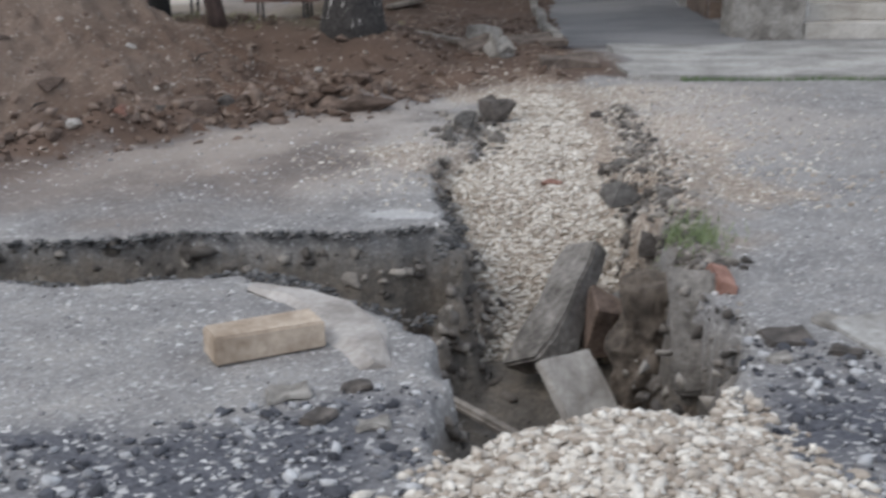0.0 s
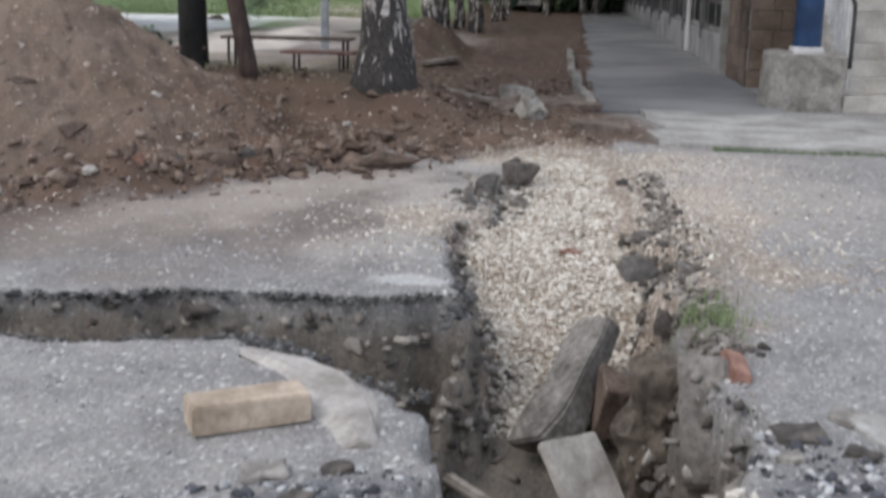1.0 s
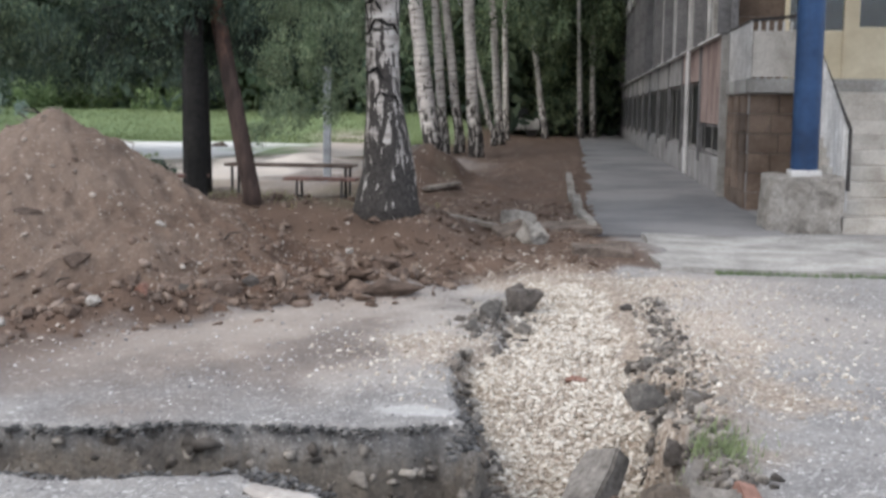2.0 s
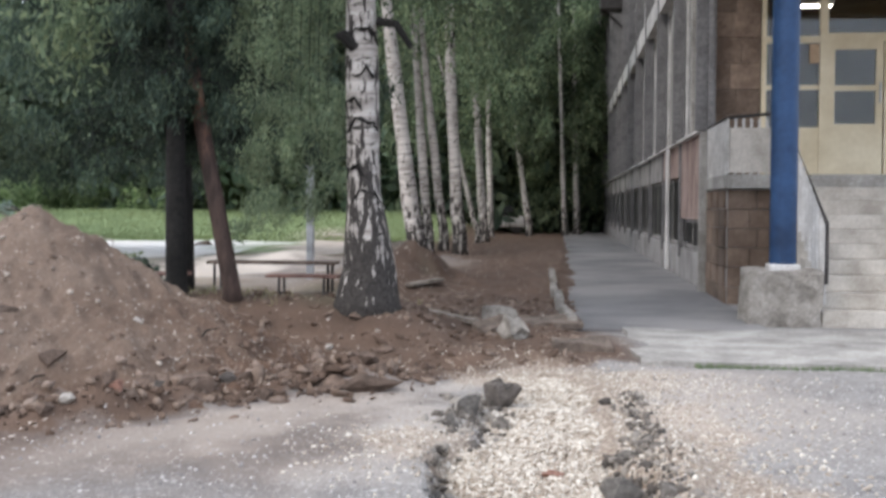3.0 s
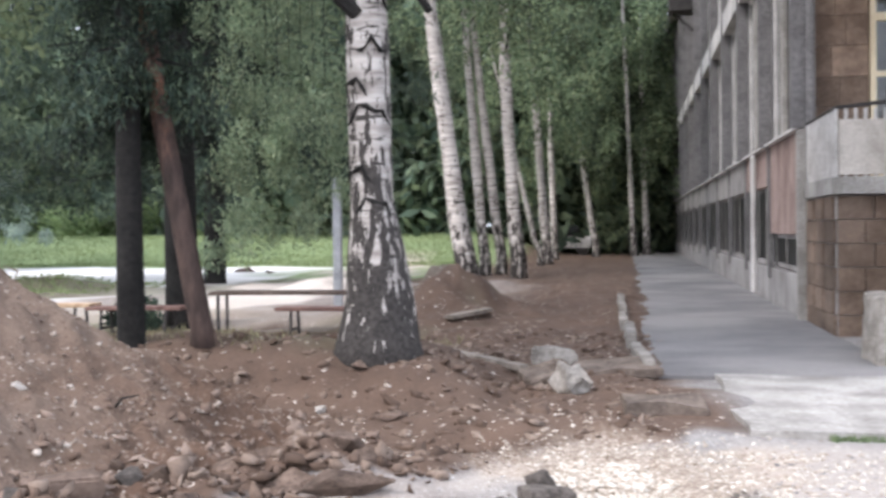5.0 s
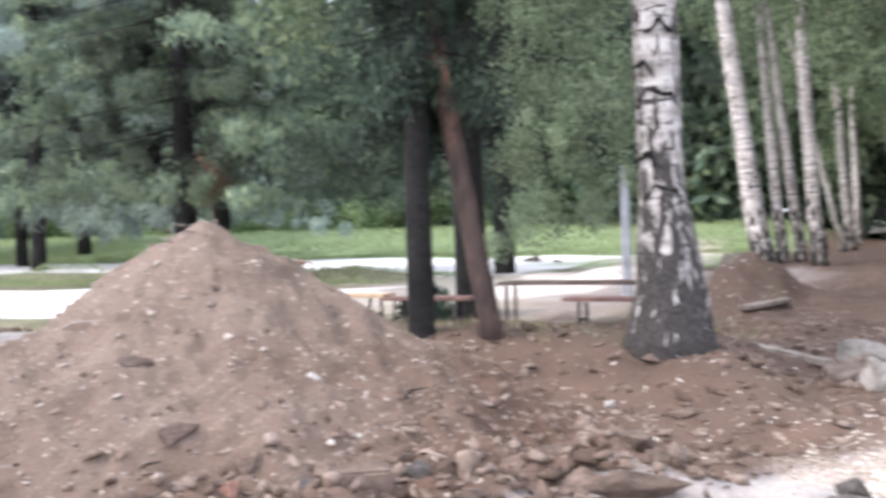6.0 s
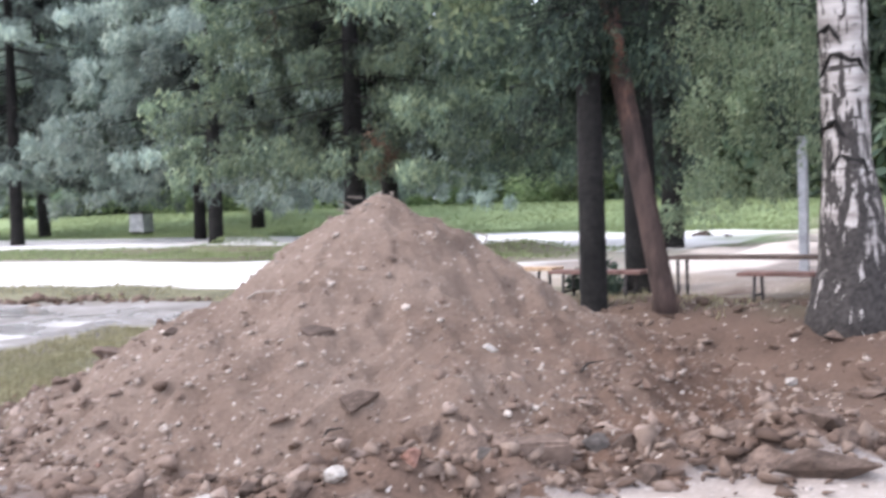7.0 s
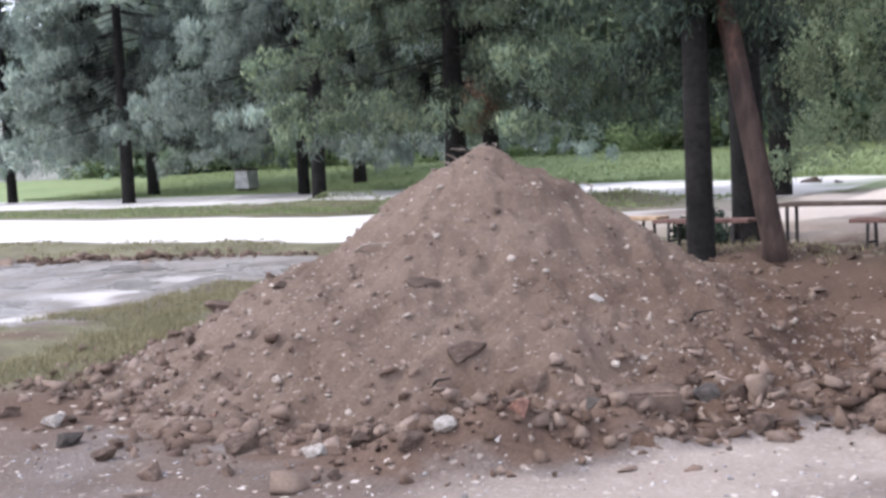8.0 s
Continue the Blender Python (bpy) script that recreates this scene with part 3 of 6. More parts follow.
def build_ground():
    X, Y = np.meshgrid(GX, GY)
    Z = height(X, Y)
    nx, ny = len(GX), len(GY)
    idx = np.arange(nx * ny).reshape(ny, nx)
    f = np.stack([idx[:-1, :-1], idx[:-1, 1:], idx[1:, 1:], idx[1:, :-1]], -1).reshape(-1, 4)
    ob = from_arrays("ground", np.stack([X, Y, Z], -1).reshape(-1, 3), f, GROUND, smooth=True)
    main, level, side, _ = trench(X, Y)
    blur = fbm(X, Y, 0.6, 4, 50)
    past = Y - road_edge(X) + blur * 0.6
    w = {}
    w["black"] = np.clip(step(0.12, -0.08, Y - 2.66 - 0.5 * np.maximum(X + 0.85, 0) + blur * 0.2) * step(-0.15, -0.5, X) * step(-3.5, -2, X) * step(0.9, 1.7, Y + blur) * 0.9 + step(0.55, 0.7, X) * step(1.6, 1.1, X) * np.exp(-((Y - 2.75) / 0.38) ** 2), 0, 1) * step(-0.5, -0.12, blur)
    w["clay"] = np.maximum(step(0.05, 0.3, main), step(0.05, 0.3, side)) * step(-0.02, -0.07, Z)
    w["clay"] = np.maximum(w["clay"], np.exp(-((X - 0.63 - blur * 0.12) / 0.11) ** 2) * step(3.9, 4.2, Y) * step(6.8, 5.6, Y) * 0.95)
    left_side = step(-5.0, -6.0, X + blur)
    w["dirt"] = step(-0.05, 0.2, past) * step(0.7, 0.3, X + blur * 0.3 - 0.25 * (Y < 11.5)) * step(75, 62, Y)
    dust = (0.55 * step(-2.0, -0.1, past) + 0.3 * step(-1.9, -2.9, X) * step(-1.8, -0.7, past)) * step(-0.4, -1.4, X + blur) * step(-0.4, 0.05, blur + 0.1)
    dust = np.maximum(dust, 0.62 * step(4.5, 5.6, Y + blur) * step(-0.6, -1.4, X + blur) * step(0.1, -0.1, past))
    w["dirt"] = np.maximum(w["dirt"], dust * (1 - main) * (1 - side))
    ramp_in = step(-0.52, -0.42, Z) * step(4.45, 4.75, Y) + step(3.15, 2.95, Y)
    w["gravel"] = np.clip(step(0.6, 0.9, main) * np.clip(ramp_in, 0, 1) * step(-0.6, -0.4, X + 0.1), 0, 1)
    spill = np.exp(-(((X + 0.6) / 0.45) ** 2 + ((Y - 6.1) / 0.5) ** 2)) + 0.7 * np.exp(-(((X - 0.9) / 0.38) ** 2 + ((Y - 6.6) / 2.2) ** 2)) + np.exp(-(((X - 0.25) / 0.4) ** 2 + ((Y - 2.25) / 0.3) ** 2)) + 0.8 * np.exp(-(((X + 0.1) / 0.8) ** 2 + ((Y - 8.5) / 0.7) ** 2)) + 0.9 * np.exp(-((X - 0.46) / 0.16) ** 2) * step(4.7, 5.2, Y) * step(8.8, 8.4, Y)
    w["gravel"] = np.clip(np.maximum(w["gravel"], step(0.35, 0.7, spill + blur * 0.8) * 0.9), 0, 1)
    muddy = step(-7.6, -8.4, X + blur * 1.2) * step(7.0, 7.6, Y + blur)
    verge_at = np.clip(12.1 + (X + 13.6) * 0.45, 11.6, 14.3)
    far_grass = step(28, 31, Y + blur * 4) * step(-3.6, -5.2, X + blur * 1.5)
    near_grass = left_side * step(6.0, 6.6, Y + blur * 2) * (1 - muddy)
    verge = left_side * step(-0.2, 0.2, Y - verge_at + blur) * step(15.7, 15.3, Y + blur * 0.4)
    mid = step(-7.5, -9.5, X + blur * 4) * step(22.2, 22.7, Y + blur * 1.5)
    under = 0.45 * step(0.0, 0.3, blur) * step(10.5, 11.5, Y) * step(20, 16, Y) * step(-1.2, -2.2, X)
    w["grass"] = np.clip(np.maximum.reduce([near_grass * step(-0.35, 0.0, blur), verge, mid, under]), 0, 1)
    w["meadow"] = far_grass
    w["mud"] = muddy * step(0.2, -0.2, Y - verge_at + blur)
    strip1 = step(-8.5, -10.0, X + blur * 2) * step(15.2, 15.6, Y + blur * 0.4) * step(22.6, 22.2, Y + blur)
    edge2 = line(X, (-30, 28.6), (-18, 28.0), (-10, 25.8))
    strip2 = step(-8.3, -9.3, X + blur * 2) * step(-0.3, 0.3, Y - edge2 + blur * 2) * step(39.5, 38.8, Y + blur * 2)
    sand = 0.25 * step(-11, -9.0, X) * step(-1.2, -3.0, X) * step(17, 21, Y + blur * 3) * step(28, 26, Y + blur * 3)
    way = np.abs(X - line(Y, (19, -6.2), (21.5, -5.9), (25, -6.8), (30, -6.4), (38, -7.2), (44, -8.2)) + blur * 1.5)
    way = step(1.7, 0.8, way) * step(18.5, 20, Y) * step(46, 43, Y)
    yard = 0.5 * step(15.6, 16.6, Y + blur * 2) * step(20.5, 19.0, Y + blur * 2) * step(-2.6, -3.6, X + blur) * step(-10.5, -9.0, X)
    dusty = 0.42 * step(-2.9, -1.9, X) * step(4.9, 6.0, Y + blur) * step(0.1, -0.1, past) * step(-0.2, -0.6, X + blur * 0.4) * step(-0.45, 0.1, blur) * step(-8, -6, X)
    dusty = np.maximum(dusty, 0.4 * step(5.5, 7.5, Y + blur) * step(9.5, 9.0, Y) * step(0.5, 0.8, X) * step(2.6, 1.2, X + blur)) * (1 - main) * (1 - side)
    w["sandy"] = np.clip(np.maximum.reduce([way, yard, dusty]), 0, 1)
    dab = np.exp(-(((X + 0.56) / 0.2) ** 2 + ((Y - 4.95) / 0.1) ** 2)) * step(-0.06, 0.0, Z)
    # sky reflected in the wet mud, put into the colour as pale streaks
    puddle_glint = 0.6 * step(0.28, 0.12, np.abs(X + 8.45 + 0.25 * (Y - 8.4) + blur * 0.5)) * step(7.6, 8.2, Y) * step(12.6, 11.8, Y) * step(-0.12, 0.05, fbm(X, Y, 0.5, 3, 95))
    w["pale"] = np.clip(np.maximum.reduce([strip1, strip2, sand, puddle_glint, 0.35 * step(0.35, 0.9, dab + fbm(X, Y, 0.12, 3, 52) * 0.9)]), 0, 1)
    for name, v in w.items():
        a = ob.data.attributes.new(name, "FLOAT", "POINT")
        a.data.foreach_set("value", np.clip(v, 0, 1).astype(np.float32).ravel())
    tagged(ob, "broken grey asphalt and brown soil with an open trench", "ground", kind="structure")
    return ob


build_ground()


def heap_height(X, Y):
    """Height of the heap's skin, and the distance from its middle."""
    wx, wy = X + fbm(X, Y, 0.9, 3, 61) * 0.22, Y + fbm(X, Y, 0.9, 3, 66) * 0.22
    dx, dy = wx + 3.92, wy - 8.67
    r = np.sqrt(dx * dx + dy * dy)
    r = r - 0.12 * step(0.0, 0.5, dx * 0.81 + dy * 0.59)
    top = 1.30 + 0.05 * fbm(X, Y, 0.3, 3, 60)
    cone = top - 0.75 * np.sqrt(r * r + 0.005)
    toe = 0.17 * np.exp(-((np.maximum(r - 1.55, 0)) / 0.52) ** 2) * step(0.7, 1.6, r)
    Z = np.where(cone > 0, cone, 0) + toe
    fade = step(2.8, 2.0, r)
    lumps = fbm(X, Y, 0.5, 4, 71) * 0.13 + (0.12 - np.abs(fbm(X, Y, 0.24, 4, 75))) * 0.15 + fbm(X, Y, 0.09, 2, 83) * 0.035
    ridge = np.abs(fbm(X, Y, 0.35, 3, 79)) * -0.10
    Z = Z + (lumps + ridge * step(0.9, 1.8, r)) * fade
    Z = np.where(r > 2.75, -0.1, Z)
    return height(X, Y) * 0.6 + Z - 0.02, r


def soil_heap():
    n = 330
    xs = np.linspace(-7.1, -0.9, n)
    ys = np.linspace(5.5, 11.6, n)
    X, Y = np.meshgrid(xs, ys)
    Z, _ = heap_height(X, Y)
    idx = np.arange(n * n).reshape(n, n)
    f = np.stack([idx[:-1, :-1], idx[:-1, 1:], idx[1:, 1:], idx[1:, :-1]], -1).reshape(-1, 4)
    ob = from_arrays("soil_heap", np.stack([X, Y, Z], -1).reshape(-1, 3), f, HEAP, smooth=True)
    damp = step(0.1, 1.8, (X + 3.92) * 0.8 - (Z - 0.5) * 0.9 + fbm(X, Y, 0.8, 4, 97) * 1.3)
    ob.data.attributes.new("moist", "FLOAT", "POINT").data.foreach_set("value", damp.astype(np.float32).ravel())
    return tagged(ob, "conical heap of dug brown soil and rubble beside the road", "soil heap")


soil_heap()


# ---- building ----
FX, SY = 2.26, 17.7


def build_building():
    school = empty("school_building", FX, SY, 0)
    tagged(school, "long grey panelled two-storey building with tall ribbed windows", "building")
    part("wall_base", boxes((0, 0, -0.2, 0.25, 62, 0.55)), FACADE, school, "low concrete plinth")
    part("end_wall", boxes((0, 0, 0.55, 0.7, 0.25, 10.0)), FACADE, school)
    part("roof", boxes((-0.4, -0.4, 10.0, 12, 62, 10.4)), CONCRETE, school)
    part("back_wall", boxes((6.0, 0.5, 0, 6.2, 62, 10.0)), FACADE, school)
    # basement windows, ground floor and tall upper windows, bay by bay
    rib = boxes((-0.16, -0.07, 2.4, 0.05, 0.07, 10.0), (-0.03, -0.09, 0.4, 0.05, 0.09, 2.4))
    rib_ob = part("rib", rib, DARK_RIB, school, "dark weathered rib")
    bay = 3.6
    for k in range(17):
        y = k * bay
        if k:
            o = rib_ob.copy()
            scene.collection.objects.link(o)
            o.location = (0, y, 0)
        for z0, z1, mat, nm in ((1.82 if k > 0 else 1.08, 2.4, PINK_WALL if k < 2 else FACADE, "spandrel"), (5.3, 5.75, PALE_BAND, "spandrel"), (8.6, 10.0, FACADE, "spandrel")):
            part(nm, boxes((-0.13 if mat is PALE_BAND else 0.0, y + 0.09, z0, 0.22, y + bay - 0.09, z1)), mat, school)
        for z0, z1, cells in ((0.57, 1.82 if k else 1.08, 3), (2.4, 5.3, 3), (5.75, 8.6, 3)):
            low_ = z0 < 2
            d0, d1, m0 = (0.095, 0.14, 0.086) if low_ else (0.06, 0.14, 0.03)
            if z0 == 2.4:
                part("sill", boxes((-0.09, y + 0.1, 2.405, 0.055, y + bay - 0.1, 2.44)), WHITE_PAINT, school)
            w = part("window", boxes((d0, y + 0.09, z0, d1, y + 0.15, z1), (d0, y + bay - 0.15, z0, d1, y + bay - 0.09, z1), (d0, y + 0.15, z1 - 0.07, d1, y + bay - 0.15, z1), (d0, y + 0.15, z0, d1, y + bay - 0.15, z0 + 0.07)), WHITE_PAINT if z0 > 2 else FACADE, school)
            part("pane", boxes((0.1, y + 0.15, z0 + 0.07, 0.115, y + bay - 0.15, z1 - 0.07)), DARK_GLASS if low_ else GLASS, w)
            for c in range(1, cells):
                yy = y + 0.09 + (bay - 0.18) * c / cells
                part("mullion", boxes((m0, yy - (0.13 if z0 > 2 else 0.04), z0 + 0.07, 0.095, yy + (0.13 if z0 > 2 else 0.04), z1 - 0.07)), FACADE if z0 < 2 else CONCRETE, w)
    # end wall in brown blocks beside the glazed entrance
    part("block_backing", boxes((0.0, 0.02, -0.1, 0.78, 0.2, 4.9)), FACADE, school)
    q = random.Random(7)
    part("eave_box", boxes((-0.86, 22.3, 8.0, -0.05, 23.3, 9.8), bevel=0.03), IRON, school, "dark metal box hung below the eave")
    part("bracket", tube(bmesh.new(), [(-0.7, 22.8, 8.0), (-0.05, 22.8, 7.4)], [0.04, 0.04], 8), IRON, school)
    part("corner_pier", boxes((-0.1, -0.1, -0.1, 0.1, 0.016, 2.38)), CONCRETE, school, "grey concrete pier at the corner")
    part("downpipe", tube(bmesh.new(), [(0.06, -0.16, 0.1), (0.06, -0.16, 9.9)], [0.055, 0.055], 10), DARK_RIB, school, "dark downpipe at the corner")
    part("downpipe", tube(bmesh.new(), [(-0.1, 5.0, 0.1), (-0.1, 5.0, 2.38)], [0.05, 0.05], 10), PALE_BAND, school, "pale downpipe")
    for j in range(13):
        z = 0.02 + j * 0.375
        cuts = [0.01, 0.36 + 0.1 * (j % 2) + q.uniform(-0.05, 0.05), 0.77]
        for c0, c1 in zip(cuts, cuts[1:]):
            part("stone_block", boxes((c0 + 0.003, -0.035 - q.random() * 0.006, z, c1 - 0.003, 0.019, z + 0.369)), STONE, school)
    return school


SCHOOL = build_building()


def entrance():
    e = empty("entrance_stairs", 2.9, 12.8, 0)
    tagged(e, "worn concrete entrance stairs with a landing", "stairs")
    for k in range(9):
        part("step", boxes((0.0, 0.3 * k, 0.17 * k - (0.1 if k == 0 else 0), 4.0, 2.699, 0.17 * (k + 1)), bevel=0.012), STEP, e)
    part("landing", boxes((-0.66, 2.7, 1.52, 4.0, 4.84, 1.70)), CONCRETE, e)
    part("landing_core", boxes((0.0, 2.705, -0.1, 4.0, 4.8, 1.515)), STEP, e)
    part("landing_wall", boxes((-0.6, 2.88, -0.1, -0.02, 4.8, 1.515)), FACADE, e)
    q = random.Random(3)
    for j in range(6):
        z = -0.02 + j * 0.255
        cut = -0.32 + 0.1 * (j % 2)
        for c0, c1 in ((-0.598, cut), (cut, -0.022)):
            part("stone_block", boxes((c0 + 0.005, 2.84 - q.random() * 0.01, z, c1 - 0.005, 2.879, z + 0.245)), STONE, e)
        for y0 in (2.9, 3.55, 4.2):
            part("stone_block", boxes((-0.64 + q.random() * 0.01, y0 + 0.3 * (j % 2) * 0.3, z, -0.601, y0 + 0.6, z + 0.245)), STONE, e)
    return e


entrance()


def front_door():
    d = empty("door_1", 3.04, SY - 0.06, 1.70)
    tagged(d, "cream-painted double entrance door with glazed side and top lights", "door", kind="structure")
    W, H = 2.6, 2.85
    part("frame", boxes((0, 0, 0, 0.07, 0.1, H), (0.83, 0, 0, 0.95, 0.1, H), (0.07, 0, H - 0.06, W, 0.1, H), (0.07, 0, 1.98, 0.83, 0.1, 2.08), (0.95, 0, 2.0, W, 0.1, 2.12), (W - 0.07, 0, 0, W, 0.1, H - 0.06)), CREAM, d)
    part("side_light", boxes((0.07, 0.02, 0, 0.83, 0.08, 0.75), (0.07, 0.02, 1.3, 0.83, 0.08, 1.37)), CREAM, d)
    part("pane", boxes((0.07, 0.04, 0.75, 0.83, 0.055, 1.98)), CLEAR, d)
    part("pane", boxes((0.07, 0.04, 2.08, 0.83, 0.055, H - 0.06)), CLEAR, d)
    part("pane", boxes((0.95, 0.04, 2.12, W - 0.07, 0.055, H - 0.06)), CLEAR, d)
    for x0 in (0.95, 1.75):
        leaf = part("door_leaf", boxes((x0, 0.01, 0, x0 + 0.78, 0.07, 0.8), (x0, 0.01, 0.8, x0 + 0.1, 0.07, 2.0), (x0 + 0.68, 0.01, 0.8, x0 + 0.78, 0.07, 2.0), (x0 + 0.1, 0.01, 1.88, x0 + 0.68, 0.07, 2.0), (x0 + 0.1, 0.01, 1.28, x0 + 0.68, 0.07, 1.36)), CREAM, d)
        part("pane", boxes((x0 + 0.1, 0.03, 0.8, x0 + 0.68, 0.045, 1.28)), CLEAR, leaf)
        part("pane", boxes((x0 + 0.1, 0.03, 1.36, x0 + 0.68, 0.045, 1.88)), CLEAR, leaf)
        part("handle", tube(bmesh.new(), [(x0 + 0.73, -0.05, 1.1), (x0 + 0.73, -0.05, 1.4)], [0.015, 0.015], 8), GALV, leaf, "steel pull handle")
    part("lintel", boxes((-0.05, -0.02, H, W + 0.6, 0.2, H + 2.5)), YELLOW, d, "yellow-painted wall above the door")
    part("jamb_wall", boxes((W, -0.02, -1.7, W + 1.2, 0.2, H)), CREAM_WALL, d)
    return d


def lobby():
    r = empty("lobby_room", 3.0, SY + 0.21, 1.7)
    tagged(r, "dim entrance lobby behind the glazed door", "room", kind="structure")
    part("floor", boxes((-0.05, 0, -0.1, 3.9, 3.2, 0.0)), LOBBY, r)
    part("ceiling", boxes((-0.05, 0, 2.95, 3.9, 3.2, 3.05)), LOBBY, r)
    part("wall", boxes((-0.05, 3.2, 0, 3.9, 3.3, 2.95)), LOBBY, r)
    part("wall", boxes((-0.12, 0, 0, -0.055, 3.2, 2.95)), LOBBY, r)
    part("wall", boxes((3.9, 0, 0, 4.0, 3.2, 2.95)), LOBBY, r)
    lamp = empty("tube_lamp", 4.0, 18.9, 4.5)
    tagged(lamp, "lit fluorescent tube under the lobby ceiling", "lamp")
    part("tube", tube(bmesh.new(), [(-0.3, 0, -0.08), (0.3, 0, -0.08)], [0.025, 0.025], 10), LAMP_MAT, lamp, "glowing white tube")
    part("housing", boxes((-0.33, -0.05, -0.05, 0.33, 0.05, 0.15)), WHITE_PAINT, lamp)
    notice = part("paper_notice", boxes((3.72, SY - 0.075, 3.38, 3.86, SY - 0.068, 3.66)), PALE_WOOD)
    tagged(notice, "faded orange paper notice stuck on the door glass", "notice")


lobby()


front_door()


def canopy():
    c = empty("entrance_canopy", 2.2, 12.4, 4.6)
    tagged(c, "flat entrance canopy with a yellow soffit", "canopy")
    part("slab", boxes((0.0, 0, 0.3, 4.6, 5.2, 0.55)), CONCRETE, c)
    part("soffit", boxes((0.05, 0.05, 0.26, 4.55, 5.1, 0.296)), YELLOW, c)
    return c


canopy()


def blue_column():
    c = empty("canopy_column", 2.53, 13.05, 0)
    tagged(c, "round blue-painted steel column on a chipped concrete block", "column")
    bm = bmesh.new()
    tube(bm, [(0, 0, 0.62), (0, 0, 4.88)], [0.145, 0.145], 24)
    part("shaft", bm, BLUE, c, "blue gloss-painted tube", smooth=False)
    bm = boxes((-0.42, -0.3, -0.1, 0.38, 0.32, 0.6), bevel=0.04)
    bmesh.ops.subdivide_edges(bm, edges=bm.edges[:], cuts=5, use_grid_fill=True)
    for v in bm.verts:
        v.co += Vector((noise.noise(v.co * 11), noise.noise(v.co * 11 + Vector((5, 0, 0))), noise.noise(v.co * 11 + Vector((0, 5, 0))))) * 0.03
        v.co += Vector((noise.noise(v.co * 4), noise.noise(v.co * 4 + Vector((9, 0, 0))), noise.noise(v.co * 4 + Vector((0, 9, 0))))) * 0.035
    part("pedestal", bm, DIRTY_CONCRETE, c, "chipped concrete pedestal")
    part("collar", boxes((-0.16, -0.16, 0.56, 0.16, 0.16, 0.66), bevel=0.02), WHITE_PAINT, c)
    return c


blue_column()


def railing(name, pts, posts, panel=None):
    r = empty(name)
    part("handrail", tube(bmesh.new(), pts, [0.022] * len(pts), 8), IRON, r)
    for x, y, z0, z1 in posts:
        part("baluster", boxes((x - 0.016, y - 0.012, z0, x + 0.016, y + 0.012, z1)), WHITE_PAINT, r)
    return r


posts = []
for k in range(16):
    y = 12.95 + k * 0.19
    z = 0.2 + (y - 12.9) * 0.17 / 0.3
    posts.append((2.95, y, min(z, 1.72), min(z, 1.72) + 0.88))
tagged(railing("stair_railing", [(2.95, 12.85, 0.45), (2.95, 12.86, 1.1), (2.95, 15.65, 2.62), (2.95, 15.9, 2.64)], posts), "white-painted iron stair railing with a dark handrail", "railing")
posts = [(2.28 + 0.1 * k, 15.58, 1.7, 2.42) for k in range(7)] + [(2.28, 15.7 + 0.12 * k, 1.7, 2.42) for k in range(17)]
landing_rail = tagged(railing("landing_railing", [(2.95, 15.58, 2.5), (2.28, 15.58, 2.43), (2.28, 17.6, 2.43)], posts), "white-painted iron landing railing", "railing")


part("panel", boxes((2.3, 15.50, 1.72, 2.92, 15.54, 2.3), (2.3, 15.54, 1.72, 2.34, 17.5, 2.3)), STEP, landing_rail, "pale stained sheet panel")


def slab_thing(name, bm, mat, label, cat, kind=""):
    return tagged(part(name, bm, mat), label, cat, kind=kind)


def grid_slab(x0, y0, x1, y1, top, thick, nx, ny, skew=None, rough=0.02, seed=3):
    """A worn slab with an uneven rim."""
    bm = bmesh.new()
    vs = []
    for j in range(ny + 1):
        row = []
        for i in range(nx + 1):
            u, v = i / nx, j / ny
            x, y = x0 + (x1 - x0) * u, y0 + (y1 - y0) * v
            if i in (0, nx) or j in (0, ny):
                x += (random.random() - 0.5) * rough * 4
                y += (random.random() - 0.5) * rough * 4
            if skew:
                x, y = skew(x, y)
            row.append(bm.verts.new((x, y, top + noise.noise(Vector((x, y, seed))) * rough)))
        vs.append(row)
    for j in range(ny):
        for i in range(nx):
            bm.faces.new((vs[j][i], vs[j][i + 1], vs[j + 1][i + 1], vs[j + 1][i]))
    r = bmesh.ops.extrude_face_region(bm, geom=bm.faces[:])
    for v in r["geom"]:
        if isinstance(v, bmesh.types.BMVert):
            v.co.z -= thick
    bmesh.ops.recalc_face_normals(bm, faces=bm.faces)
    return bm


slab_thing("concrete_apron", grid_slab(0.75, 9.45, 9.0, 12.0, 0.045, 0.25, 30, 10), CONCRETE, "pale worn concrete apron before the stairs", "concrete apron", "structure")
slab_thing("footpath", grid_slab(0.25, 12.0, 2.24, 66, 0.03, 0.2, 8, 90, rough=0.012), PATH, "dark asphalt footpath along the building", "footpath", "structure")


# ---- trees ----
TINTS = []


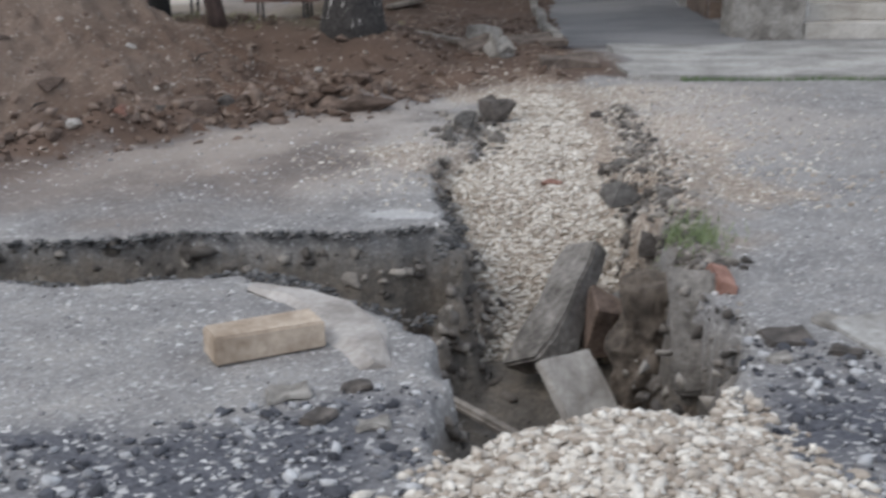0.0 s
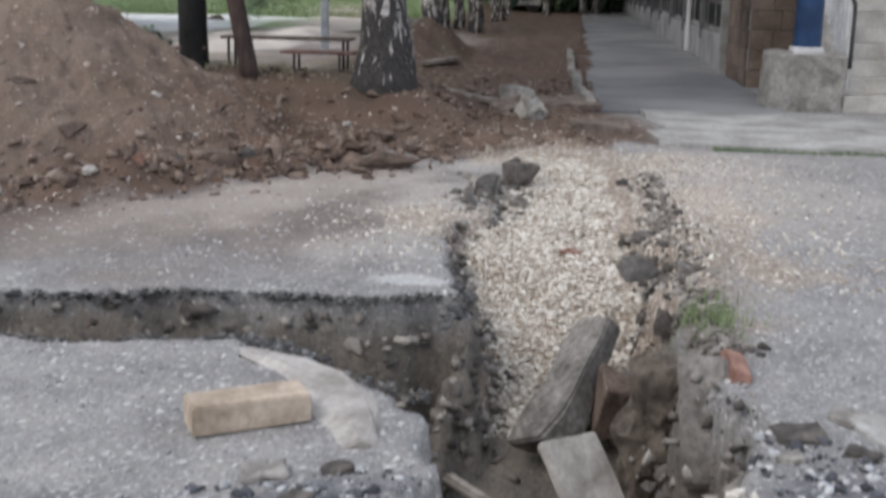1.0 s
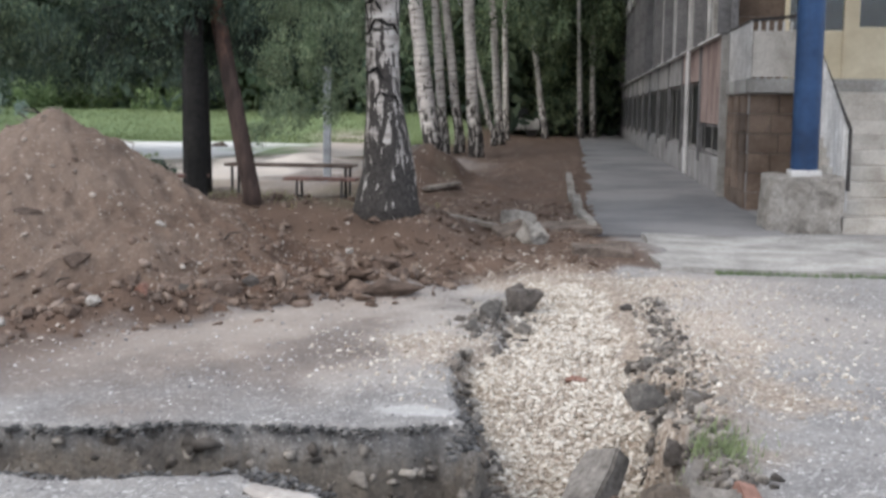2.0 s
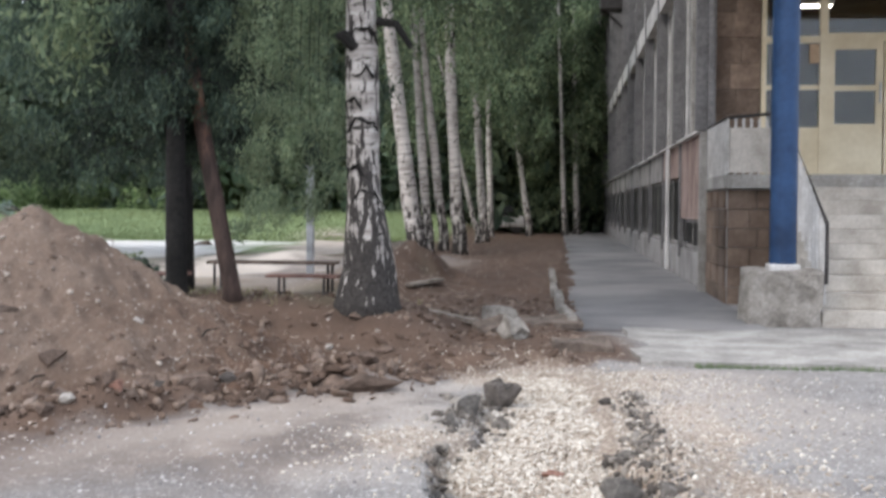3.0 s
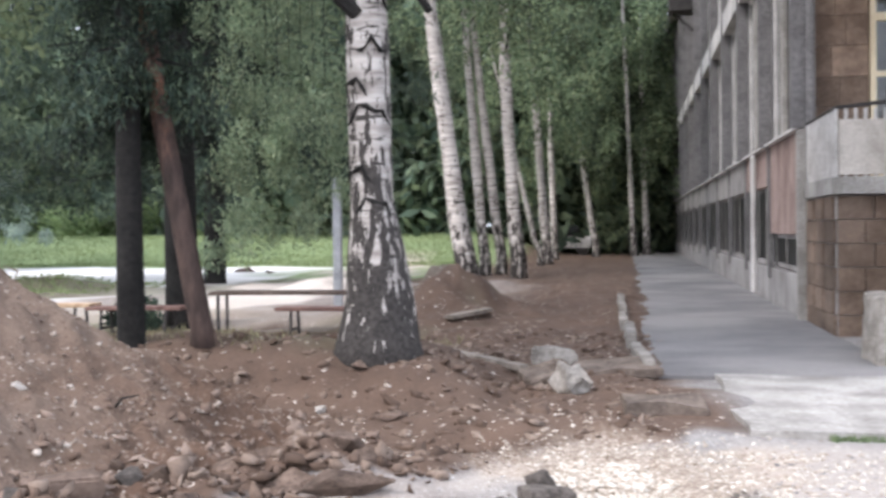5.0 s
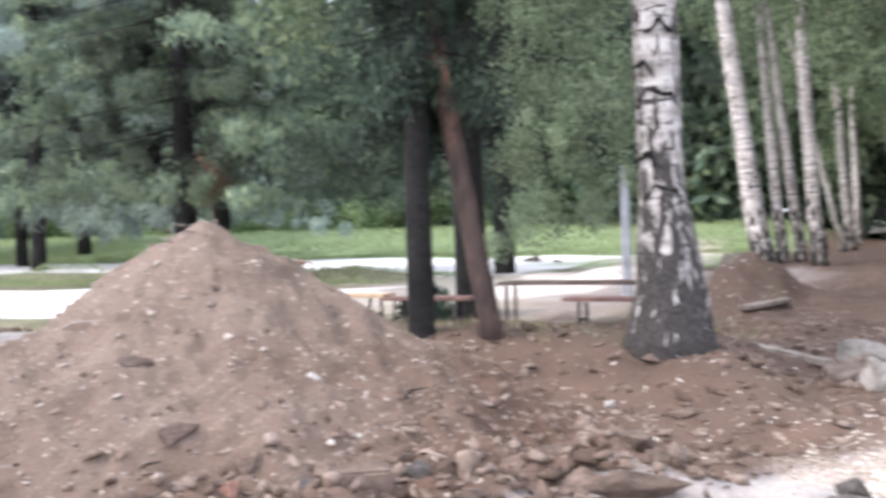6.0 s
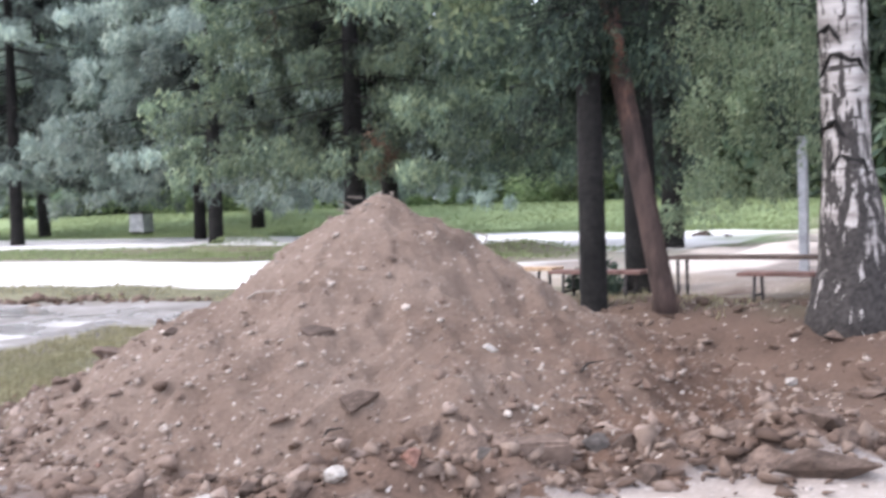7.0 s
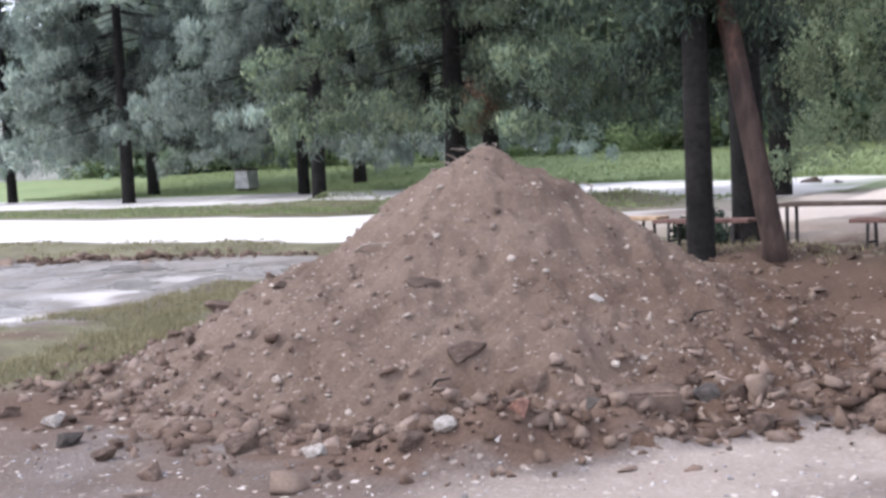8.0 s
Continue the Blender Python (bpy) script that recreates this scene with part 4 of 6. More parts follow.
def leaf_cloud(rng, centers, radii, count, size, droop=0.0, flat=1.0, slim=0.42, tints=None):
    """Small leaf quads scattered in many clumps."""
    k = rng.integers(0, len(centers), count)
    d = rng.normal(size=(count, 3))
    d /= np.linalg.norm(d, axis=1, keepdims=True)
    d *= rng.random((count, 1)) ** 0.45
    p = centers[k] + d * radii[k][:, None] * np.array([1, 1, flat])
    p[:, 2] -= droop * radii[k] * rng.random(count) ** 2
    a = rng.normal(size=(count, 3))
    a[:, 2] -= droop * 1.5
    a /= np.linalg.norm(a, axis=1, keepdims=True)
    b = np.cross(a, rng.normal(size=(count, 3)))
    b /= np.linalg.norm(b, axis=1, keepdims=True) + 1e-6
    s = size * (0.6 + 0.8 * rng.random((count, 1)))
    v = np.stack([p - a * s, p + b * s * slim, p + a * s, p - b * s * slim], 1).reshape(-1, 3)
    tints = rng.uniform(-0.8, 0.9, len(centers)) if tints is None else np.asarray(tints)
    TINTS.append(np.repeat(tints[k], 4))
    return v, np.arange(count * 4).reshape(-1, 4)


def leaves_mesh(name, v, f, mat, parent=None, label=""):
    """Leaves as one mesh, each clump with its own tint."""
    ob = from_arrays(name, v, f, mat, parent, label)
    ob.data.attributes.new("tint", "FLOAT", "POINT").data.foreach_set("value", TINTS.pop().astype(np.float32))
    return ob


def trunk_mesh(path, radii, sides=14, wobble=0.0, seed=0):
    bm = bmesh.new()
    tube(bm, path, radii, sides)
    if wobble:
        for v in bm.verts:
            v.co += Vector((noise.noise(v.co * 5 + Vector((seed, 0, 0))), noise.noise(v.co * 5 + Vector((0, seed, 0))), 0)) * wobble
    return bm


def bent(x0, lean, high, bend, rng, n=9):
    pts = []
    for i in range(n):
        t = i / (n - 1)
        pts.append((lean[0] * t + bend[0] * math.sin(t * 3.0), lean[1] * t + bend[1] * math.sin(t * 3.0), high * t))
    return pts


def birch(x, y, z, r, high, lean=(0, 0), bend=(0, 0), leaves=9000, low=3.0, seed=1, leaf=0.06, flare=1.55, label="", spread=1.0):
    rng = np.random.default_rng(seed)
    t = empty("birch_tree", x, y, z)
    tagged(t, label or "white-barked birch with black scars and hanging leaves", "tree", group="birch row")
    n = 12
    path = bent(0, lean, high, bend, rng, n)
    path = [(path[0][0], path[0][1], -0.12)] + [(path[0][0], path[0][1], 0.12), (path[0][0], path[0][1], 0.45)] + path[1:]
    radii = [r * flare, r * (flare + 1) / 2, r * 1.08] + [r * (1 - 0.8 * i / (n - 1)) for i in range(1, n)]
    if flare > 2:
        path[3:3] = [(path[0][0], path[0][1], 0.8)]
        radii[1:3] = [r * 1.75, r * 1.4]
        radii[3:3] = [r * 1.15]
    part("trunk", trunk_mesh(path, radii, 20, r * 0.3, seed), BIRCH if y < 15 else WHITE_BIRCH, t, smooth=True)
    bm = bmesh.new()
    cs, rs = [], []
    for k in range(30):
        h = low + (high - low) * (k / 30) ** 0.9
        i = h / high
        base = Vector((lean[0] * i + bend[0] * math.sin(i * 3), lean[1] * i + bend[1] * math.sin(i * 3), h))
        a = rng.random() * math.tau
        L = (1.1 + 1.4 * rng.random()) * spread * (1.15 - 0.6 * i)
        tip = base + Vector((math.cos(a) * L, math.sin(a) * L, 0.5 * L))
        mid_ = (base + tip) / 2 + Vector((0, 0, 0.25 * L))
        end = tip + Vector((math.cos(a) * 0.4, math.sin(a) * 0.4, -0.7 * L))
        tube(bm, [base, mid_, tip, end], [r * 0.16, r * 0.1, r * 0.05, 0.006], 5)
        for q, rad in ((mid_, 0.42), (tip, 0.62), (end, 0.6), (end + Vector((0, 0, -0.5)), 0.42)):
            cs.append(q + Vector(rng.normal(size=3) * 0.15))
            rs.append(rad * spread)
    tagged(part("branchwork", bm, DARK_BARK, t), kind="stuff")
    v, f = leaf_cloud(rng, np.array([tuple(c) for c in cs]), np.array(rs), leaves, leaf, 0.9)
    tagged(leaves_mesh("crown", v, f, BIRCH_LEAF, t), kind="stuff")
    return t


def spruce(x, y, z, r, high, low, reach, leaves, seed, lean=(0, 0), mat=None, bark=None, name="spruce_tree", label="dark spruce with drooping boughs", leaf=0.09):
    rng = np.random.default_rng(seed)
    t = empty(name, x, y, z)
    tagged(t, label, "tree")
    n = 8
    path = [(0, 0, -0.15)] + [(lean[0] * i / n, lean[1] * i / n, max(0.1, high * i / n)) for i in range(n + 1)]
    radii = [r * 1.2] + [r * (1 - 0.85 * i / n) for i in range(n + 1)]
    part("trunk", trunk_mesh(path, radii, 14, r * 0.15, seed), bark or DARK_BARK, t, smooth=True)
    bm = bmesh.new()
    cs, rs, ts = [], [], []
    levels = int((high - low) / 0.62)
    for k in range(levels):
        h = low + (high - low) * k / levels
        i = h / high
        for s in range(6):
            a = rng.random() * math.tau
            L = reach * (1.05 - 0.85 * (h - low) / (high - low)) * (0.7 + 0.5 * rng.random())
            base = Vector((lean[0] * i, lean[1] * i, h + 0.3 * rng.random()))
            tip = base + Vector((math.cos(a) * L, math.sin(a) * L, -0.22 * L))
            tube(bm, [base, base.lerp(tip, 0.4), base.lerp(tip, 0.8)], [0.024, 0.014, 0.004], 4)
            tone = rng.uniform(-0.55, 0.55)
            for u in (0.35, 0.52, 0.68, 0.84, 0.97):
                for w in range(2):
                    side = Vector((-math.sin(a), math.cos(a), 0)) * rng.normal() * 0.1 * L * u
                    cs.append(base.lerp(tip, u) + side + Vector(rng.normal(size=3) * 0.06) - Vector((0, 0, 0.1 + 0.16 * w)))
                    rs.append((0.2 + 0.2 * rng.random()) * min(1.0, 0.45 + 0.14 * reach))
                    ts.append(tone + 1.5 * (u - 0.68) - 0.25 * w + rng.normal() * 0.12)
    tagged(part("bough_frame", bm, DARK_BARK, t), kind="stuff")
    v, f = leaf_cloud(rng, np.array([tuple(c) for c in cs]), np.array(rs), leaves, leaf, 1.1, 0.55, 0.21, ts)
    tagged(leaves_mesh("crown", v, f, mat or SPRUCE_LEAF, t), kind="stuff")
    return t


FIRST = birch(-1.69, 11.0, 0.24, 0.175, 13, (-0.25, 0.2), (-0.02, 0), 60000, 3.7, 1, 0.045, 2.1, "thick old birch with black cracked bark at its foot")
for _z, _a, _w, _h in ((0.75, -95, 0.16, 0.1), (1.12, -80, 0.15, 0.11), (1.35, -118, 0.12, 0.1), (1.78, -90, 0.19, 0.13), (1.98, -128, 0.13, 0.1), (2.25, -72, 0.12, 0.1), (2.62, -82, 0.2, 0.15), (3.0, -105, 0.16, 0.12)):
    _p = []
    for _k in range(7):
        _u = _k / 3 - 1
        _ang = radians(_a) + _u * _w / 0.175
        _rad = 0.187 - 0.01 * _z
        _p.append((-0.25 * _z / 13 + math.cos(_ang) * _rad, 0.2 * _z / 13 + math.sin(_ang) * _rad, _z + _h * (0.5 - abs(_u) ** 1.4) + 0.03 * math.sin(_k * 2.1 + _z * 9)))
    _b2 = bmesh.new()
    tube(_b2, _p, [0.004, 0.016, 0.01, 0.024, 0.013, 0.018, 0.004], 6)
    part("branch_scar", _b2, DARK_BARK, FIRST, "black chevron scar of an old branch")
part("stub", tube(bmesh.new(), [(-0.1, -0.05, 2.5), (-0.22, -0.1, 2.62), (-0.27, -0.12, 2.6)], [0.07, 0.06, 0.03], 8), DARK_BARK, FIRST, "dark broken branch stub")
part("stub", tube(bmesh.new(), [(0.1, -0.02, 2.75), (0.28, -0.05, 2.72), (0.42, -0.05, 2.5)], [0.05, 0.04, 0.03], 8), DARK_BARK, FIRST, "dark bent side branch")
_rng = np.random.default_rng(31)
_bc = np.stack([-0.3 - 1.0 * _rng.random(110), 0.6 * _rng.random(110) - 0.1, 1.0 + 2.6 * _rng.random(110)], -1)
_bc[:, 2] += 0.35 * (_bc[:, 0] + 0.7)
_v, _f = leaf_cloud(_rng, _bc, 0.08 + 0.13 * _rng.random(110), 20000, 0.019, 1.2, tints=_rng.uniform(-0.4, 0.8, 110))
tagged(leaves_mesh("hanging_leaves", _v, _f, HANGING_LEAF, FIRST, "light green hanging leaves"), kind="stuff")
for _k in range(9):
    _x = -0.35 - 0.09 * _k
    part("hanging_twig", tube(bmesh.new(), [(-0.08, 0.05, 3.9 - 0.05 * _k), (_x, 0.1, 3.7), (_x - 0.05, 0.12, 2.6), (_x - 0.04, 0.1, 1.3 + 0.08 * _k)], [0.01, 0.005, 0.003, 0.002], 5), DARK_BARK, FIRST)
birch(-2.65, 22.6, 0.05, 0.17, 14, (-1.9, 0.5), (0.05, 0), 16000, 4.6, 2, 0.06, 1.5)
birch(-3.45, 31.5, 0.05, 0.135, 15, (-1.1, 0.5), (0, 0), 14000, 5.4, 3, 0.07)
birch(-3.05, 31.6, 0.05, 0.13, 15, (-1.6, 0.5), (0, 0), 12000, 5.4, 4, 0.07)
birch(-2.45, 29.9, 0.05, 0.17, 13, (0.1, 0.5), (-0.38, 0), 12000, 5.2, 5, 0.07, 1.3)
birch(-2.55, 37.8, 0.05, 0.09, 9, (-2.0, 0.5), (0, 0), 6000, 4.0, 16, 0.08)
birch(-2.6, 41.4, 0.05, 0.16, 15, (-1.0, 0.5), (0, 0), 11000, 5.0, 6, 0.09)
birch(-2.65, 46.2, 0.05, 0.13, 15, (-0.4, 0.5), (0, 0), 9000, 4.5, 17, 0.09)
birch(-1.25, 51.0, 0.0, 0.14, 15, (-2.0, 0.5), (0, 0), 11000, 4.0, 7, 0.1)
birch(0.3, 52.0, 0.0, 0.12, 16, (-0.6, 0.5), (0, 0), 11000, 3.6, 8, 0.1)
birch(0.86, 53.8, 0.0, 0.15, 16, (-0.4, 0.5), (0, 0), 11000, 3.6, 9, 0.1)
SLIM = spruce(-3.46, 10.75, 0.28, 0.105, 10, 2.1, 0.6, 50000, 21, mat=FIR_LEAF, label="dark slim spruce with bare lower trunk", leaf=0.035)
_rng = np.random.default_rng(44)
_h = 1.5 + 2.8 * _rng.random(130)
_a = _rng.random(130) * math.tau
_d = (0.1 + 0.32 * _rng.random(130)) * np.clip((_h - 1.2) / 0.8, 0.3, 1)
_v, _f = leaf_cloud(_rng, np.stack([np.cos(_a) * _d, np.sin(_a) * _d + 0.2, _h - 0.25 * _d], -1), 0.1 + 0.12 * _rng.random(130), 42000, 0.026, 1.2, 0.7, 0.2, tints=_rng.uniform(-0.9, 0.1, 130))
tagged(leaves_mesh("bough_skirt", _v, _f, FIR_LEAF, SLIM, "dark dense lower boughs"), kind="stuff")
spruce(-2.94, 10.8, 0.38, 0.085, 12, 4.6, 2.5, 60000, 22, (-2.2, 0.3), SPRUCE_LEAF, PINE, "pine_tree", "leaning pine with orange upper bark", 0.055)
spruce(-5.3, 16.3, 0.0, 0.2, 14, 2.85, 2.7, 80000, 23, mat=FIR_LEAF, label="broad dark spruce with a thick trunk", leaf=0.055)
spruce(-15.9, 25.1, 0.0, 0.27, 15, 2.9, 4.6, 110000, 24, label="tall spruce with drooping grey-green boughs", leaf=0.09)
spruce(-9.1, 27.7, 0.0, 0.25, 14, 2.9, 4.3, 80000, 33, mat=FIR_LEAF, label="dark green spruce with heavy drooping boughs", leaf=0.08)
# spruces beyond the lanes, with haze painted into their needles
SP = spruce(-32.0, 37.0, 0.0, 0.24, 16, 2.8, 5.0, 90000, 34, mat=HAZED_SPRUCE_LEAF, label="tall spruce beyond the lanes, distance haze put into its needle colour", leaf=0.12)
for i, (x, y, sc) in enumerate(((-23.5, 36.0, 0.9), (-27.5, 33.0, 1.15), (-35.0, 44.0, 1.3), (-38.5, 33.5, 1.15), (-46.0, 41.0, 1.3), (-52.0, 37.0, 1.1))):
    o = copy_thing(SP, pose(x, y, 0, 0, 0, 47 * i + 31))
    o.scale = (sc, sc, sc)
o = spruce(-16.4, 27.3, 0.0, 0.24, 14, 2.9, 3.9, 60000, 29, label="spruce with patches of rusty dry needles", leaf=0.085)
_rng = np.random.default_rng(8)
_v, _f = leaf_cloud(_rng, np.array([(1.6, -2.8, 2.7), (1.9, -2.9, 2.4), (1.4, -2.7, 2.2), (-1.6, -2.4, 5.6), (-1.3, -2.6, 5.2)]), np.array([0.4, 0.35, 0.3, 0.45, 0.35]), 1700, 0.07, 1.0, 1.0, 0.2)
leaves_mesh("dry_bough", _v, _f, RUSTY_LEAF, o, "rusty dead needles")


def woods():
    """Far belt of mixed wood behind the lawn and beyond the path."""
    rng = np.random.default_rng(5)
    cs, rs = [], []
    for k in range(700):
        u = rng.random()
        x = -135 + 155 * u
        y = 58 + 10 * rng.random() + 6 * math.sin(x * 0.13)
        top = 9 + 9 * rng.random()
        for j in range(6):
            cs.append((x + rng.normal() * 1.2, y + rng.normal() * 1.2, (1.1 if x < -6 else 0.3) + top * (j + rng.random()) / 6))
            rs.append(1.5 + rng.random())
    v, f = leaf_cloud(rng, np.array(cs), np.array(rs), 260000, 0.4, 0.5)
    ob = leaves_mesh("far_woods", v, f, WOOD_LEAF)
    tagged(ob, "dark mixed woods beyond the lawn", "woods", kind="stuff")
    cs, rs = [], []
    for k in range(190):
        cs.append((-13 + 16 * rng.random(), 55 + 4 * rng.random(), 1.6 + 7.5 * rng.random()))
        rs.append(0.6 + 0.7 * rng.random())
    v, f = leaf_cloud(rng, np.array(cs), np.array(rs), 42000, 0.11, 0.9)
    tagged(leaves_mesh("young_wood", v, f, BIRCH_LEAF), "hanging light green leaves of young woodland beyond the birches", "woods", kind="stuff")
    cs, rs = [], []
    for k in range(160):
        cs.append((-70 + 62 * rng.random(), 53 + 5 * rng.random(), 1.3 + 1.0 * rng.random()))
        rs.append(0.7 + 0.6 * rng.random())
    v, f = leaf_cloud(rng, np.array(cs), np.array(rs), 40000, 0.16, 0.3)
    tagged(leaves_mesh("shrubs", v, f, SHRUB_LEAF), "light green shrubs along the edge of the woods", "shrubs", kind="stuff")


woods()
_rng = np.random.default_rng(12)
_v, _f = leaf_cloud(_rng, np.array([(-5.75, 16.1, 0.2), (-5.98, 16.0, 0.15), (-5.6, 16.0, 0.12), (-5.8, 16.0, 0.38)]), np.array([0.26, 0.2, 0.2, 0.16]), 1800, 0.04)
tagged(leaves_mesh("low_bush", _v, _f, FIR_LEAF), "small dark green bush at the foot of the spruce", "bush")


# ---- loose stones ----
_ph = (1 + 5 ** 0.5) / 2
ICO_V = np.array([(-1, _ph, 0), (1, _ph, 0), (-1, -_ph, 0), (1, -_ph, 0), (0, -1, _ph), (0, 1, _ph), (0, -1, -_ph), (0, 1, -_ph), (_ph, 0, -1), (_ph, 0, 1), (-_ph, 0, -1), (-_ph, 0, 1)]) / 1.9
_bm = bmesh.new()
for _c in ICO_V:
    _bm.verts.new(_c)
_hull = bmesh.ops.convex_hull(_bm, input=_bm.verts)
_bm.verts.index_update()
ICO_F = np.array([[v.index for v in f.verts] for f in _bm.faces])
_bm.free()


def stone_cloud(name, pts, sizes, mat, seed, flat=0.65, label="", category="", parent=None, jitter=0.28):
    """Many small angular stones as one mesh."""
    rng = np.random.default_rng(seed)
    n = len(pts)
    V = ICO_V[None] * (1 + rng.normal(size=(n, 12, 1)) * jitter * 0.6) + rng.normal(size=(n, 12, 3)) * jitter * 0.25
    for _ in range(5):
        nrm = rng.normal(size=(n, 1, 3))
        nrm /= np.linalg.norm(nrm, axis=2, keepdims=True)
        V = V - nrm * np.maximum((V * nrm).sum(2, keepdims=True) - 0.42 - 0.2 * rng.random((n, 1, 1)), 0)
    V = V * (1.25 * sizes[:, None, None] * (0.6 + 0.8 * rng.random((n, 1, 3))))
    a, b, c = rng.random((3, n)) * math.tau
    ca, sa, cb, sb = np.cos(a), np.sin(a), np.cos(b) * 0.6, np.sin(b) * 0.6
    x, y, z = V[..., 0], V[..., 1], V[..., 2] * flat
    x, y = x * ca[:, None] - y * sa[:, None], x * sa[:, None] + y * ca[:, None]
    tx, ty = (rng.normal(size=(2, n)) * 0.14)
    z = z + x * tx[:, None] + y * ty[:, None]
    V = np.stack([x, y, z], -1) + pts[:, None, :]
    F = (ICO_F[None] + (np.arange(n) * 12)[:, None, None]).reshape(-1, 3)
    ob = from_arrays(name, V.reshape(-1, 3), F, mat, parent)
    return tagged(ob, label, category, kind="stuff")


def on_ground(x, y, lift=0.0):
    return np.stack([x, y, height(x, y) + lift], -1)


_r = np.random.default_rng(11)
# limestone gravel in and around the trench
gx, gy = _r.random(42000) * 1.5 - 0.75, 4.55 + _r.random(42000) * 4.3
m_, lv_, sd_, _ = trench(gx, gy)
keep = (m_ > 0.85) & (height(gx, gy) > -0.56)
gx, gy = gx[keep][:26000], gy[keep][:26000]
stone_cloud("trench_gravel", on_ground(gx, gy, 0.004), 0.007 + 0.011 * _r.random(len(gx)) ** 2, LIME_STONES, 1, label="pale limestone gravel filling the trench", category="gravel")
gx, gy = -0.45 + _r.random(9000) * 1.4, 2.0 + _r.random(9000) * 1.25
keep = np.abs(gx - 0.24) < 0.30 + 0.30 * (2.9 - gy) + _r.normal(size=9000) * 0.05
gx, gy = gx[keep], gy[keep]
stone_cloud("gravel_heap_stones", on_ground(gx, gy, 0.004), 0.009 + 0.012 * _r.random(len(gx)) ** 2, LIME_STONES, 2, label="pale limestone gravel tipped at the trench end", category="gravel")
gx, gy = np.concatenate([_r.normal(size=800) * 0.28 - 0.62, 0.44 + np.abs(_r.normal(size=2800)) * 0.6, _r.normal(size=900) * 0.6]), np.concatenate([_r.normal(size=800) * 0.4 + 6.1, 5.0 + _r.random(2800) * 4.0, _r.normal(size=900) * 0.4 + 8.8])
stone_cloud("spilt_gravel", on_ground(gx, gy, 0.002), 0.004 + 0.011 * _r.random(len(gx)) ** 2, LIME_STONES, 3, label="gravel spilt over the road beside the trench", category="gravel")
# chippings on the road
gx, gy = -4.5 + _r.random(13000) * 7.5, 1.6 + _r.random(13000) * 7.4
m_, lv_, sd_, _ = trench(gx, gy)
keep = (gy < road_edge(gx)) & (m_ < 0.1) & (sd_ < 0.1) & (vnoise(gx * 0.8, gy * 0.8, 4) + _r.random(13000) * 0.5 > 0.55)
gx, gy = gx[keep], gy[keep]
stone_cloud("road_chippings", on_ground(gx, gy, 0.001), 0.003 + 0.009 * _r.random(len(gx)) ** 3, GREY_STONES, 4, label="loose pale chippings on the worn road", category="chippings")
# broken road edge in the foreground: dark asphalt crumbs and stones
gx, gy = np.concatenate([-1.7 + _r.random(1000) * 1.45, 0.6 + _r.random(500) * 0.7]), np.concatenate([2.0 + _r.random(1000) * 1.1, 2.3 + _r.random(500) * 1.1])
keep = (gx > 0) | (gy < 2.62 + 0.45 * (gx + 1.2))
stone_cloud("asphalt_crumbs", on_ground(gx[keep], gy[keep], 0.004), 0.005 + 0.017 * _r.random(keep.sum()) ** 3, CRUMBS, 5, label="broken asphalt crumbs and stones at the road edge", category="rubble")
# lumps standing out of the trench walls
gx, gy = -2.6 + _r.random(30000) * 3.6, 2.9 + _r.random(30000) * 3.2
m_, lv_, sd_, _ = trench(gx, gy)
edge_ = np.maximum(m_, sd_)
keep = (edge_ > 0.12) & (edge_ < 0.97) | ((edge_ >= 0.97) & (_r.random(30000) < 0.05) & (gy > 3.3) & (gy < 4.6))
gx, gy = gx[keep][:9000], gy[keep][:9000]
stone_cloud("wall_lumps", on_ground(gx, gy, -0.005), 0.005 + 0.034 * _r.random(len(gx)) ** 4, CLAY_CLODS, 6, 0.9, "clay lumps and stones in the trench walls", "subsoil", jitter=0.65)
# ragged dark crust where the asphalt is broken through
gx, gy = -3.0 + _r.random(60000) * 3.75, 3.3 + _r.random(60000) * 2.7
m_, lv_, sd_, _ = trench(gx, gy)
keep = ((sd_ > 0.03) & (sd_ < 0.55) & (m_ < 0.5)) | ((m_ > 0.03) & (m_ < 0.3) & (gy > 4.5) & (gy < 5.3) & (gx < 0.1) & (_r.random(60000) < 0.5))
gx, gy = gx[keep][:4200], gy[keep][:4200]
stone_cloud("broken_crust", np.stack([gx, gy, fbm(gx, gy, 3.0, 3, 1) * 0.03 + fbm(gx, gy, 0.25, 3, 2) * 0.012 - 0.006 - 0.03 * _r.random(len(gx)) ** 2], -1), 0.006 + 0.014 * _r.random(len(gx)) ** 3, CRUST, 26, 0.4, "dark broken edge of the asphalt round the trench", "asphalt", jitter=0.5)
# soil and stones heaped along the trench's far side
gx, gy = 0.6 + _r.normal(size=900) * 0.06, 4.1 + _r.random(900) ** 2 * 3.9
stone_cloud("edge_rubble", on_ground(gx, gy, 0.004), 0.006 + 0.026 * _r.random(900) ** 3, CLAY_CLODS, 16, 0.8, "soil and stones heaped along the trench edge", "rubble", jitter=0.6)
gx, gy = -0.38 + _r.normal(size=420) * 0.1, 7.1 + _r.normal(size=420) * 0.4
stone_cloud("edge_rubble", on_ground(gx, gy, 0.004), 0.006 + 0.035 * _r.random(420) ** 4, CLAY_CLODS, 17, 0.8, "soil and stones heaped beside the gravel", "rubble", jitter=0.6)
gx = -3.0 + _r.random(420) * 2.3
gy = road_edge(gx) + 0.3 + _r.normal(size=420) * 0.17
stone_cloud("road_edge_clods", on_ground(gx, gy, 0.01), 0.01 + 0.045 * _r.random(420) ** 4, SOIL_CLODS, 18, 0.8, "clods of soil heaped along the road edge", "soil", jitter=0.6)
